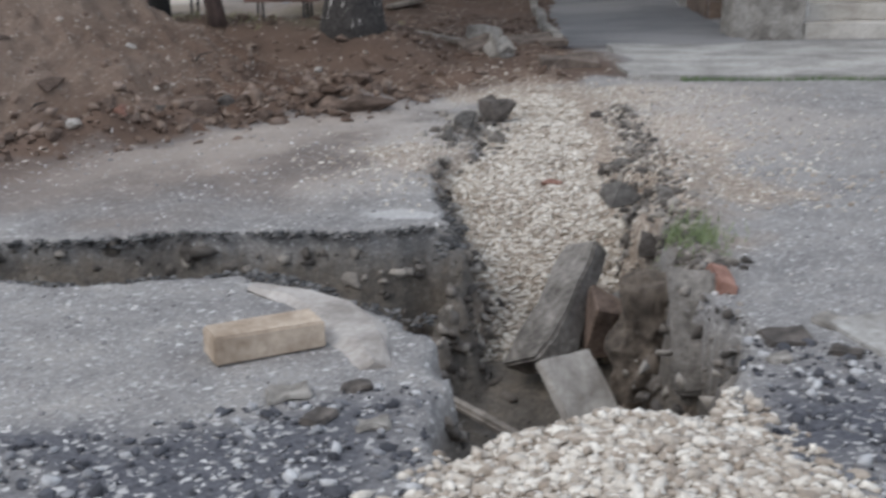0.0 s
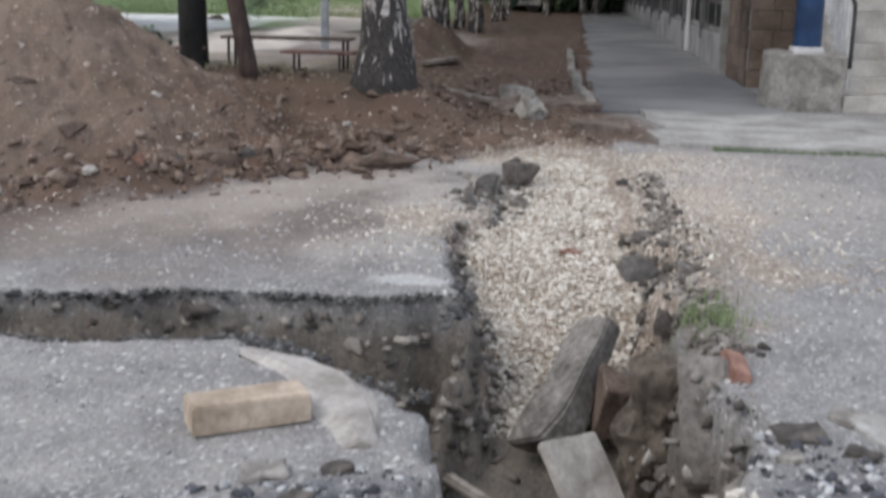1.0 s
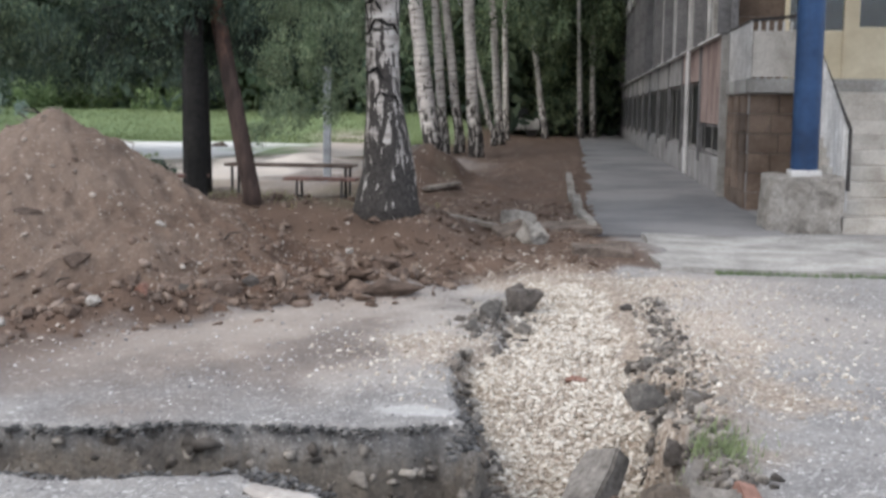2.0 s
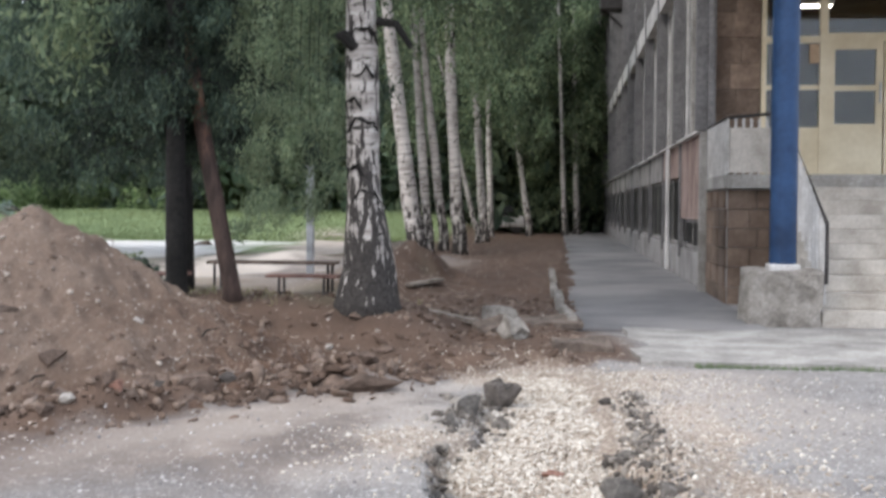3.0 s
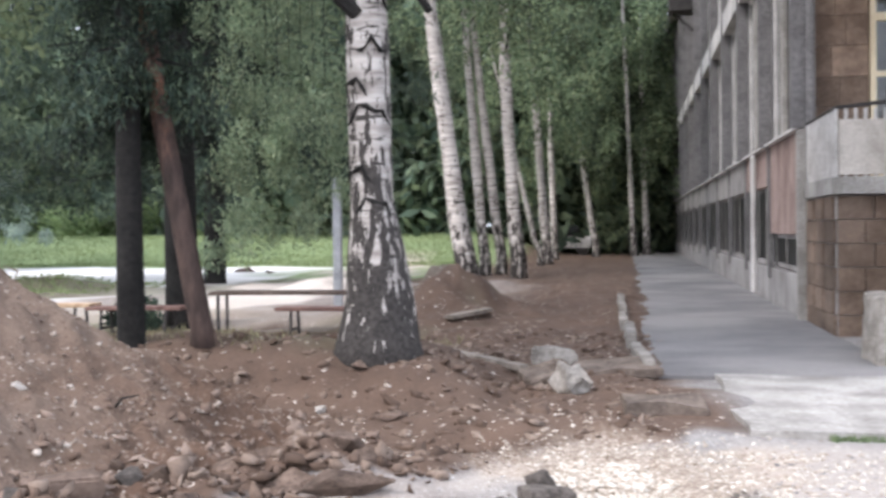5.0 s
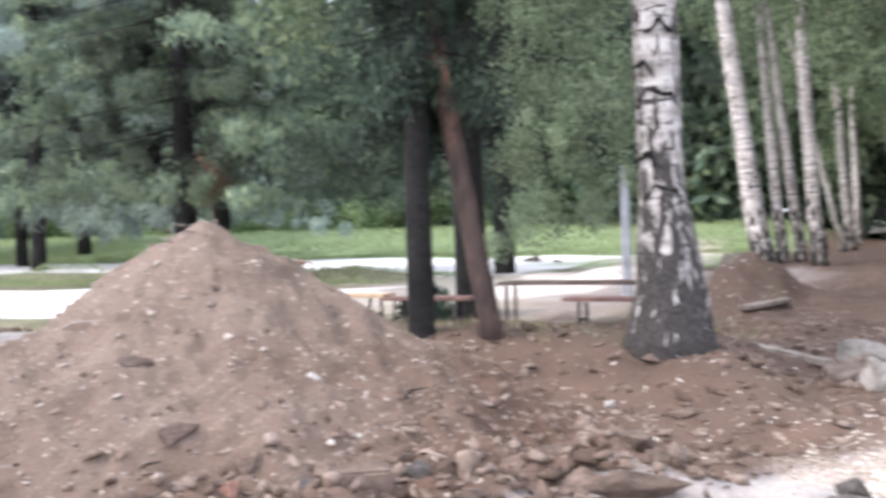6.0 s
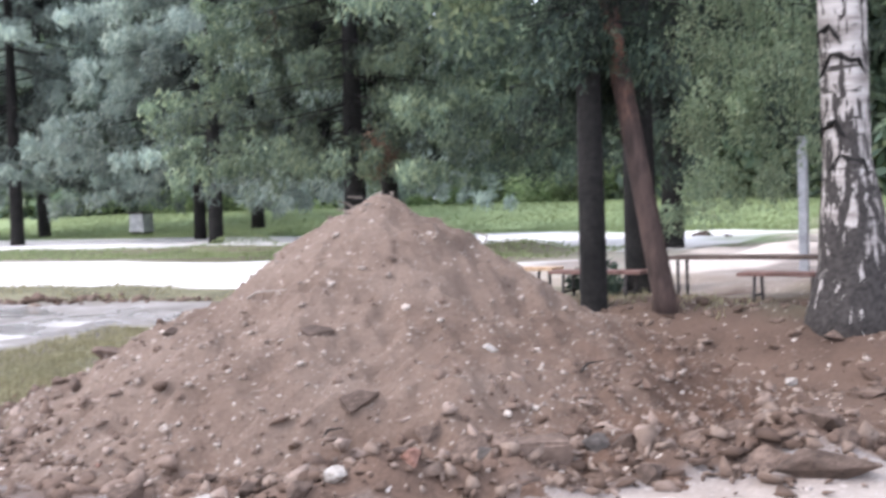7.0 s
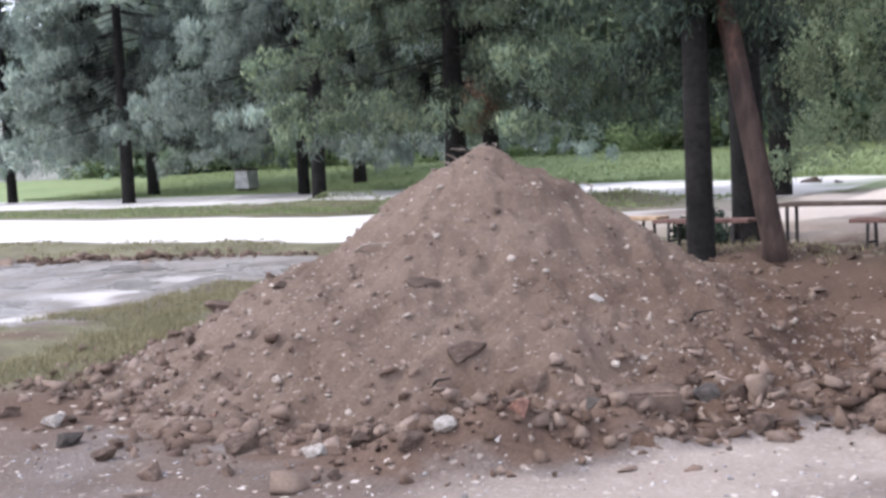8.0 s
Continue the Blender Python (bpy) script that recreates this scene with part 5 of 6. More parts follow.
# soil field between road and trees
gx, gy = -6 + _r.random(6500) * 6.3, 6.5 + _r.random(6500) ** 1.3 * 9
keep = gy > road_edge(gx) + 0.05
gx, gy = gx[keep], gy[keep]
stone_cloud("soil_crumbs", on_ground(gx, gy, 0.0), 0.01 + 0.042 * _r.random(len(gx)) ** 4, SOIL_CLODS, 7, 0.7, "clods of brown soil", "soil", jitter=0.6)
keep = _r.random(len(gx)) < 0.10
stone_cloud("soil_pebbles", on_ground(gx[keep] + 0.1, gy[keep] + 0.05, 0.003), 0.008 + 0.014 * _r.random(keep.sum()) ** 2, TAN_STONES, 8, 0.7, "pale pebbles in the soil", "pebbles")
# stones and clods on the heap
th, rr = _r.random(9000) * math.tau, 2.6 * _r.random(9000) ** 0.6
gx, gy = -3.92 + rr * np.cos(th), 8.67 + rr * np.sin(th)
hz, hr = heap_height(gx, gy)
keep = (hr < 2.65) & (_r.random(9000) < 0.15 + 0.85 * step(0.3, 1.9, hr))
gx, gy, hz, hr = gx[keep], gy[keep], hz[keep], hr[keep]
big = _r.random(len(gx)) < 0.55
stone_cloud("heap_clods", np.stack([gx, gy, hz], -1)[big], (0.006 + 0.036 * _r.random(len(gx)) ** 5 * (0.3 + step(1.0, 2.2, hr)))[big], HEAP_CLODS, 9, 0.75, "soil clods rolled down the heap", "soil", jitter=0.6)
stone_cloud("heap_pebbles", np.stack([gx, gy, hz + 0.003], -1)[~big], (0.004 + 0.012 * _r.random(len(gx)) ** 4)[~big], TAN_STONES, 10, 0.75, "pale pebbles on the heap", "pebbles")


# rubble rolled to the heap's foot, and pale pebbles lodged in its face
th, rr = math.pi * (0.9 + 1.2 * _r.random(1900)), 2.18 + 0.3 * _r.normal(size=1900)
gx, gy = -3.92 + rr * np.cos(th), 8.67 + rr * np.sin(th)
hz, hr = heap_height(gx, gy)
stone_cloud("foot_rubble", np.stack([gx, gy, np.maximum(hz, height(gx, gy))], -1), 0.005 + 0.04 * _r.random(1900) ** 5, HEAP_CLODS, 19, 0.75, "broken clods and stones along the foot of the heap", "rubble", jitter=0.6)
th, rr = math.pi * (0.8 + 1.4 * _r.random(1500)), 2.4 * _r.random(1500) ** 0.55
gx, gy = -3.92 + rr * np.cos(th), 8.67 + rr * np.sin(th)
hz, hr = heap_height(gx, gy)
stone_cloud("face_pebbles", np.stack([gx, gy, np.maximum(hz, height(gx, gy)) + 0.003], -1), 0.004 + 0.017 * _r.random(1500) ** 5, TAN_STONES, 20, 0.75, "pale stones lodged in the face of the heap", "pebbles")
# crumbling clay round the posts in the trench wall
gx, gy = 0.34 + 0.36 * _r.random(150), 3.5 + 0.7 * _r.random(150)
stone_cloud("post_clay", np.stack([gx, gy - 0.08, np.maximum(height(gx, gy), -0.62 + 0.5 * _r.random(150))], -1), 0.004 + 0.02 * _r.random(150) ** 3, CLAY_CLODS, 21, 1.0, "crumbling clay lumps round the posts in the trench wall", "subsoil", jitter=0.6)


# ---- single rocks and slabs ----
def lump_mesh(name, seed, mat):
    """An angular broken stone, one unit across."""
    rng = np.random.default_rng(100 + seed)
    bm = bmesh.new()
    for p in rng.uniform(-0.5, 0.5, size=(11, 3)):
        k = np.argmax(np.abs(p))
        p[k] = math.copysign(0.36 + 0.14 * rng.random(), p[k])
        bm.verts.new(p)
    r = bmesh.ops.convex_hull(bm, input=bm.verts)
    bmesh.ops.delete(bm, geom=[v for v in bm.verts if not v.link_faces], context="VERTS")
    bmesh.ops.bevel(bm, geom=bm.edges[:], offset=0.022, segments=1, affect="EDGES")
    bmesh.ops.triangulate(bm, faces=bm.faces)
    for v in bm.verts:
        v.co *= 1 + noise.noise(v.co * 5 + Vector((seed, 0, 0))) * 0.08
    me = bpy.data.meshes.new(name)
    bm.to_mesh(me)
    bm.free()
    me.materials.append(mat)
    return me


LUMPS = {m.name: [lump_mesh(m.name, s, m) for s in range(1, 6)] for m in (ROCK, GREY_ROCK, DARK_ROCK, PALE_ROCK, RED_BRICK)}


def rock(name, mat, x, y, z, sx, sy, sz, rz=0, rx=0, ry=0, label="", category="rock", group="", seed=0):
    ob = new(name, LUMPS[mat.name][seed % 5])
    ob.matrix_world = pose(x, y, z, rx, ry, rz) @ Matrix.Diagonal((sx, sy, sz, 1))
    return tagged(ob, label, category, group)


def gz(x, y):
    return float(height(np.array([float(x)]), np.array([float(y)]))[0])


def hz_(x, y):
    return max(gz(x, y), float(heap_height(np.array([float(x)]), np.array([float(y)]))[0][0]))


# rubble along the foot of the heap
foot = [(-4.72, 6.19, 0.15, "p"), (-3.54, 6.28, 0.2, "d"), (-3.37, 6.26, 0.13, "r"), (-3.02, 6.43, 0.16, "r"), (-2.73, 6.38, 0.17, "r"), (-2.68, 6.54, 0.14, "p"), (-2.47, 6.74, 0.15, "b"), (-2.5, 7.2, 0.26, "d"), (-2.4, 7.36, 0.2, "r"), (-2.03, 7.52, 0.2, "d"), (-1.72, 7.96, 0.22, "r"), (-1.94, 7.62, 0.18, "d"), (-3.34, 6.0, 0.12, "r"), (-3.61, 5.86, 0.17, "d"), (-3.13, 6.28, 0.14, "p"), (-2.62, 6.9, 0.18, "r"), (-1.6, 8.1, 0.22, "d"), (-1.4, 7.8, 0.28, "d"), (-1.2, 8.0, 0.22, "r"), (-1.75, 7.45, 0.2, "d"), (-2.75, 7.0, 0.16, "r"), (-2.3, 7.1, 0.17, "d"), (-1.05, 7.95, 0.2, "d"), (-5.1, 6.2, 0.16, "d"), (-4.4, 6.05, 0.18, "d"), (-4.0, 5.95, 0.15, "r"), (-3.9, 6.2, 0.13, "r"), (-2.9, 6.15, 0.1, "r")]
kinds = {"p": (PALE_ROCK, "pale angular rock in the rubble at the foot of the heap"), "d": (DARK_ROCK, "dark tarry asphalt lump in the rubble of the heap"), "r": (ROCK, "brown-grey stone in the rubble of the heap"), "b": (RED_BRICK, "broken red brick in the rubble of the heap")}
_q = random.Random(4)
for i, (x, y, s, k) in enumerate(foot):
    mat, lab = kinds[k]
    if k == "d":
        mat = ROCK if i % 3 else DARK_ROCK
        lab = kinds["r"][1] if mat is ROCK else lab
    rock("rubble_stone", mat, x, y, hz_(x, y) + s * 0.1, s * 0.95, s * 0.7, s * 0.62, _q.random() * 360, _q.uniform(-15, 15), _q.uniform(-15, 15), lab, group="rubble at the heap", seed=i)
for i in range(115):
    a = _q.uniform(math.pi * 0.95, math.pi * 2.05)
    rr = _q.gauss(2.25, 0.2)
    x, y = -3.92 + rr * math.cos(a), 8.67 + rr * math.sin(a)
    s = 0.03 + 0.06 * _q.random() ** 2.5
    rock("rubble_stone", _q.choice((ROCK, ROCK, ROCK, RED_BRICK, PALE_ROCK)) if i % 9 == 0 else ROCK, x, y, hz_(x, y) + s * 0.2, s * 1.2, s * 0.9, s * 0.75, _q.random() * 360, 0, 0, "small stone in the rubble at the foot of the heap", group="rubble at the heap", seed=i)
# dead twigs and roots sticking out of the heap
for i in range(26):
    a, d = _q.random() * math.tau, 0.1 + 2.0 * _q.random() ** 1.6 if i > 7 else 0.25 * _q.random()
    x, y = -3.92 + d * math.cos(a), 8.67 + d * math.sin(a)
    z, L, b = hz_(x, y), _q.uniform(0.1, 0.32), _q.random() * math.tau
    up = _q.uniform(0.05, 0.35)
    tw = tube(bmesh.new(), [(0, 0, -0.03), (math.cos(b) * L * 0.5, math.sin(b) * L * 0.5, up * L * 0.7), (math.cos(b + 0.4) * L, math.sin(b + 0.4) * L, up * L)], [0.008, 0.007, 0.003], 5)
    ob = part("dead_twig", tw, OLD_WOOD if i % 3 else DARK_BARK)
    ob.matrix_world = pose(x, y, z)
    tagged(ob, "dry root twig sticking out of the soil heap", "twig", "twigs in the heap")
# clods lying on the heap's face
for i, (x, y, s) in enumerate(((-3.62, 7.63, 0.26), (-3.1, 7.3, 0.24), (-2.72, 7.35, 0.22), (-4.7, 7.75, 0.2), (-3.5, 8.2, 0.1), (-5.2, 7.7, 0.28), (-5.1, 7.4, 0.2), (-2.15, 7.55, 0.1))):
    rock("soil_clod", ROCK, x, y, hz_(x, y) + 0.005, s, s * 0.6, s * 0.4, 30 + i * 17, 18, 0, "caked clod of soil lying on the heap", "clod", "clods on the heap", i)
rock("pale_stone", PALE_ROCK, -2.8, 8.0, hz_(-2.8, 8.0) + 0.02, 0.09, 0.07, 0.06, 20, label="pale stone lying on the heap", seed=2)


def block(name, mat, x, y, z, sx, sy, sz, rx=0, ry=0, rz=0, label="", category="", bevel=0.012, chip=0.01, seed=0):
    """A worn rectangular block about its middle."""
    bm = boxes((-sx / 2, -sy / 2, -sz / 2, sx / 2, sy / 2, sz / 2))
    bmesh.ops.bevel(bm, geom=bm.edges[:], offset=bevel, segments=2, affect="EDGES")
    bmesh.ops.subdivide_edges(bm, edges=[e for e in bm.edges if e.calc_length() > max(sx, sy, sz) * 0.3], cuts=4, use_grid_fill=True)
    for v in bm.verts:
        k = v.co * (2.2 / max(sx, sy, sz)) + Vector((seed * 2.3, seed, 0))
        v.co += Vector((noise.noise(k), noise.noise(k + Vector((7, 0, 0))), noise.noise(k + Vector((0, 7, 0))))) * chip
    ob = part(name, bm, mat)
    ob.matrix_world = pose(x, y, z, rx, ry, rz)
    return tagged(ob, label, category)


def beam(name, mat, a, b, w, h, roll=0, label="", category="", chip=0.01, seed=0):
    """A block laid from a to b."""
    a, b = Vector(a), Vector(b)
    ob = block(name, mat, 0, 0, 0, w, h, (b - a).length, label=label, category=category, chip=chip, seed=seed)
    ob.matrix_world = Matrix.Translation((a + b) / 2) @ (b - a).to_track_quat("Z", "Y").to_matrix().to_4x4() @ pose(0, 0, 0, 0, 0, roll)
    return ob


# the loose brick on the near edge
block("half_block", ROCK, -2.2, 7.33, hz_(-2.2, 7.33) + 0.06, 0.27, 0.14, 0.13, 4, -3, 38, "worn brown block in the rubble at the foot of the heap", "block", 0.012, 0.015)
block("loose_brick", BRICK, -0.80, 3.24, gz(-0.8, 3.2) + 0.048, 0.345, 0.13, 0.086, 0, 0, 31, "single buff brick lying on the worn asphalt", "brick", 0.006, 0.004)
# in the trench
block("pale_slab", PALE_ROCK, 0.2, 4.0, -0.47, 0.27, 0.38, 0.035, 46, 4, 44, "pale broken paving slab tipped into the trench", "slab", 0.006, 0.006)
beam("pale_batten", OLD_WOOD, (-0.33, 4.3, -0.6), (0.0, 3.9, -0.6), 0.055, 0.035, 0, "pale wooden batten on the trench floor", "batten", 0.003)
beam("leaning_slab", MUDDY_CONCRETE, (0.24, 4.84, -0.12), (0.02, 4.42, -0.52), 0.19, 0.13, 25, "grey concrete slab leaning down the trench side", "slab", 0.07, 2)
beam("leaning_slab", MUDDY_CONCRETE, (0.57, 3.95, 0.04), (0.57, 3.76, -0.34), 0.17, 0.16, 8, "grey concrete block standing in the trench wall", "slab", 0.035, 4)
def clay_buttress(x, y, z, sx, sy, sz, seed, label):
    """A lumpy bank of clay left standing in the wall of the trench."""
    bm = bmesh.new()
    bmesh.ops.create_icosphere(bm, subdivisions=5, radius=0.5)
    for v in bm.verts:
        p = v.co.copy()
        q = Vector((p.x * sx, p.y * sy, p.z * sz))
        cube = max(abs(p.x), abs(p.y), abs(p.z)) * 2
        d = 0.0
        for f, a in ((5, 0.07), (12, 0.035), (28, 0.016), (60, 0.008)):
            d += a * noise.noise(q * f + Vector((seed * 3.1, seed, 0)))
        v.co = q * (0.55 + 0.45 / max(cube, 0.5)) + p.normalized() * d
    ob = part("clay_buttress", bm, CLAY_WALL)
    ob.matrix_world = pose(x, y, z)
    return tagged(ob, label, "subsoil")


clay_buttress(0.42, 4.1, -0.33, 0.2, 0.2, 0.66, 1, "brown clay column standing in the trench wall")
clay_buttress(0.56, 3.76, -0.58, 0.36, 0.3, 0.36, 2, "rounded brown clay bank low in the trench wall")
clay_buttress(0.76, 3.85, -0.22, 0.16, 0.34, 0.4, 3, "dark clay bank under the broken asphalt")
rock("clay_lump", ROCK, 0.55, 3.55, -0.5, 0.3, 0.3, 0.3, 20, label="rounded clay lump low in the trench wall", category="clod", seed=1)
rock("clay_lump", ROCK, 0.3, 4.55, -0.35, 0.3, 0.3, 0.4, 60, label="clay lump between the leaning slabs", category="clod", seed=3)
rock("boulder", GREY_ROCK, 0.43, 5.3, 0.03, 0.24, 0.2, 0.15, 15, label="grey stone on the trench edge", seed=2)
for i, (x, y, s) in enumerate(((0.6, 5.15, 0.24), (0.52, 4.85, 0.28), (0.48, 4.55, 0.24), (0.5, 6.0, 0.2), (0.42, 7.6, 0.2), (0.4, 4.35, 0.22))):
    rock("broken_lump", DARK_ROCK if i % 3 == 1 else GREY_ROCK, x, y, max(gz(x, y), -0.3) + s * 0.02, s * 0.72, s * 0.5, s * 0.42, i * 53, 10 * math.sin(i), 14 * math.cos(i), "broken asphalt and concrete lump on the trench edge", "rubble", "lumps on the trench edge", i)
for i, (x, y, s) in enumerate(((-0.26, 7.5, 0.32), (-0.4, 7.1, 0.2), (-0.48, 6.8, 0.16), (-0.2, 6.95, 0.15), (-0.3, 8.1, 0.16))):
    rock("tar_lump", DARK_ROCK if i in (0, 4) else GREY_ROCK, x, y, gz(x, y) + s * 0.16, s * 1.1, s * 0.8, s * 0.85, i * 40, 0, 0, "dark heaved lump of old asphalt by the gravel", "rubble", "lumps on the trench edge", i)
rock("red_shard", RED_BRICK, 0.1, 5.95, gz(0.1, 5.95) + 0.01, 0.15, 0.08, 0.07, 25, label="red brick shard half sunk in the gravel", category="brick", seed=3)
block("red_brick", RED_BRICK, 0.66, 3.92, gz(0.7, 3.92) + 0.01, 0.07, 0.2, 0.07, 4, 12, 6, "broken red brick at the trench edge", "brick", 0.006, 0.008)
rock("root_clod", ROCK, -1.1, 7.72, gz(-1.1, 7.72) + 0.03, 0.5, 0.16, 0.16, 6, label="long dark clod at the road edge", category="clod", seed=4)
rock("root_clod", ROCK, -1.95, 8.05, gz(-1.95, 8.05) + 0.06, 0.4, 0.2, 0.2, 20, label="dark clod heaved out of the soil", category="clod", seed=2)
# broken plates of asphalt on the near right
for i, (x, y, sx, sy, rz) in enumerate(((0.78, 3.4, 0.15, 0.12, 10), (0.95, 3.55, 0.1, 0.1, 40), (1.15, 3.42, 0.34, 0.36, 20), (0.72, 3.22, 0.07, 0.06, 0), (0.93, 3.28, 0.07, 0.09, 60), (-0.66, 2.9, 0.12, 0.09, 20), (-0.55, 2.75, 0.1, 0.07, 70), (-0.4, 2.7, 0.09, 0.06, 10), (-0.48, 2.95, 0.08, 0.06, 15))):
    block("asphalt_plate", (CONCRETE, DARK_ROCK, DIRTY_CONCRETE)[0 if i == 2 else 1 + i % 2], x, y, gz(x, y) + 0.008, sx, sy, 0.018, 2, -3, rz, "cracked grey asphalt plate at the broken road edge", "asphalt plate", 0.005, 0.012, i)
# pale cement smear round the near corner of the trench
def cement_smear():
    bm = bmesh.new()
    path = [(-0.98, 3.86), (-0.8, 3.76), (-0.66, 3.62), (-0.55, 3.45), (-0.48, 3.28), (-0.44, 3.1)]
    rings = []
    for i, (x, y) in enumerate(path):
        x1, y1 = path[min(i + 1, 5)]
        x0, y0 = path[max(i - 1, 0)]
        d = Vector((x1 - x0, y1 - y0, 0)).normalized()
        nrm = Vector((d.y, -d.x, 0))
        row = []
        for k, o in enumerate((-0.11, -0.09, -0.03, 0.04, 0.09, 0.11)):
            p = Vector((x, y, 0)) - nrm * (o * (0.35, 0.75, 1.0, 1.1, 0.85, 0.4)[i] + 0.06 * noise.noise(Vector((x * 9, y * 9, k))))
            row.append(bm.verts.new((p.x, p.y, 0.0 + (0.0, 0.012, 0.022, 0.02, 0.0, -0.07)[k] + 0.01 * noise.noise(Vector((x * 14, y * 14, k * 2))))))
        rings.append(row)
    for r0, r1 in zip(rings, rings[1:]):
        for k in range(5):
            bm.faces.new((r0[k], r0[k + 1], r1[k + 1], r1[k]))
    e = bmesh.ops.extrude_face_region(bm, geom=bm.faces[:])
    for v in e["geom"]:
        if isinstance(v, bmesh.types.BMVert):
            v.co.z -= 0.08
    bmesh.ops.recalc_face_normals(bm, faces=bm.faces)
    return tagged(part("cement_smear", bm, SMEAR, smooth=False), "pale smear of set cement on the trench corner", "cement")


cement_smear()
# heaved slabs on the soil before the footpath
block("heaved_slab", MUD_SLAB, -0.5, 11.5, gz(-0.5, 11.5) + 0.04, 0.4, 0.3, 0.1, 14, -8, 25, "broken pale concrete slab on the soil", "slab", 0.012, 0.05, 2)
block("heaved_slab", DIRTY_CONCRETE, -0.3, 11.05, gz(-0.3, 11.0) + 0.08, 0.22, 0.2, 0.16, 30, 10, 50, "broken pale concrete slab standing on the soil", "slab", 0.012, 0.04, 5)
block("heaved_slab", MUD_SLAB, 0.32, 10.15, gz(0.32, 10.15) + 0.03, 0.52, 0.3, 0.09, 6, 3, 8, "long undercut concrete slab at the path end", "slab", 0.012, 0.03, 7)
block("heaved_slab", MUD_SLAB, 0.02, 12.0, gz(0.02, 12.0) + 0.05, 0.6, 0.5, 0.07, 5, -3, 15, "tilted pale concrete slab beside the path", "slab", 0.012, 0.03, 9)
rock("pale_stone", PALE_ROCK, -1.85, 10.0, gz(-1.85, 10.0) + 0.02, 0.09, 0.07, 0.06, label="pale stone lying on the brown soil", seed=1)
block("red_brick", RED_BRICK, -2.42, 9.75, gz(-2.42, 9.75) + 0.05, 0.09, 0.06, 0.2, 20, 25, 10, "broken red brick standing in the soil", "brick", 0.006, 0.008)
for i, (x, y, s) in enumerate(((-1.1, 10.9, 0.22), (-1.4, 11.1, 0.2), (-1.75, 10.7, 0.25), (-0.9, 9.9, 0.3), (-1.3, 9.6, 0.25))):
    rock("soil_clod", ROCK, x, y, gz(x, y) + 0.02, s, s * 0.6, s * 0.3, i * 50, label="flat clod on the brown soil", category="clod", group="clods on the soil", seed=i)
# kerb stones and timbers
for i, (x0, y0, x1, y1, up) in enumerate(((0.26, 11.9, 0.16, 13.6, 0.06), (0.12, 14.0, 0.1, 15.6, 0.1), (0.06, 16.0, 0.03, 17.6, 0.05), (0.03, 18.0, -0.02, 19.6, 0.09), (-0.02, 20.0, -0.05, 21.8, 0.06))):
    beam("kerb_stone", DIRTY_CONCRETE, (x0, y0, up), (x1, y1, up - 0.02), 0.1, 0.2, 6 * math.sin(i * 2.0), "worn concrete kerb stone along the footpath", "kerb stone", 0.02, i)["group"] = "kerb stones"
beam("fallen_board", OLD_WOOD, (-1.52, 12.5, gz(-1.52, 12.5) + 0.05), (-0.7, 11.85, gz(-0.7, 11.85) + 0.05), 0.12, 0.05, 0, "weathered grey board lying on the soil", "board", 0.008)
block("concrete_lump", DIRTY_CONCRETE, -0.5, 12.2, gz(-0.5, 12.2) + 0.07, 0.36, 0.2, 0.14, 0, 4, 15, "concrete lump at the end of the board", "rubble", 0.02, 0.03, 4)
beam("fallen_board", OLD_WOOD, (-1.95, 16.0, gz(-1.95, 16.0) + 0.06), (-1.6, 16.9, gz(-1.6, 16.9) + 0.06), 0.14, 0.05, 0, "weathered grey board lying on the soil", "board", 0.008)


# ---- benches, post and far things ----
def bench(x, y, length, high, mat, label, rz=0, backrail=False):
    b = empty("bench", x, y, gz(x, y) - 0.03, rz)
    tagged(b, label, "bench", group="benches under the trees")
    for k in range(2):
        part("seat_board", boxes((-length / 2, -0.16 + 0.17 * k, high - 0.04, length / 2, -0.01 + 0.17 * k, high), bevel=0.006), mat, b)
    for sx in (-length / 2 + 0.18, length / 2 - 0.18):
        for sy in (-0.15, 0.15):
            part("leg", tube(bmesh.new(), [(sx, sy * 1.15, 0), (sx, sy * 0.85, high - 0.04)], [0.018, 0.018], 8), IRON, b)
        part("stretcher", tube(bmesh.new(), [(sx, -0.16, 0.12), (sx, 0.16, 0.12)], [0.014, 0.014], 8), IRON, b)
    return b


bench(-5.3, 15.0, 1.1, 0.36, RED_WOOD, "low bench with a faded red seat", 2)
bench(-6.3, 15.1, 0.9, 0.36, PALE_WOOD, "low bench with a pale worn seat", 0)
bench(-3.2, 15.0, 0.95, 0.36, RED_WOOD, "low bench with a dull red seat", 0)
t_ = empty("garden_table", -3.75, 15.6, gz(-3.75, 15.6) - 0.02)
tagged(t_, "long dark narrow timber table on iron legs", "table")
part("tabletop", boxes((-0.88, -0.2, 0.44, 0.88, 0.2, 0.48), bevel=0.006), DARK_WOOD, t_)
for sx in (-0.78, 0.78):
    for sy in (-0.15, 0.15):
        part("leg", tube(bmesh.new(), [(sx, sy, 0), (sx, sy, 0.44)], [0.02, 0.02], 8), IRON, t_)
post = empty("grey_post", -3.77, 18.0, gz(-3.77, 18.0))
tagged(post, "slim grey concrete post among the trees", "post")
part("shaft", boxes((-0.055, -0.055, -0.2, 0.055, 0.055, 1.75), bevel=0.012), GALV, post)
part("cap", boxes((-0.06, -0.06, 1.75, 0.06, 0.06, 1.78)), GALV, post)
tank = empty("grey_container", -40.0, 41.6, gz(-40.0, 41.6) + 0.02)
tagged(tank, "small grey waste container on the far verge", "container")
bm = boxes((-0.42, -0.35, 0.12, 0.42, 0.35, 0.95), bevel=0.03)
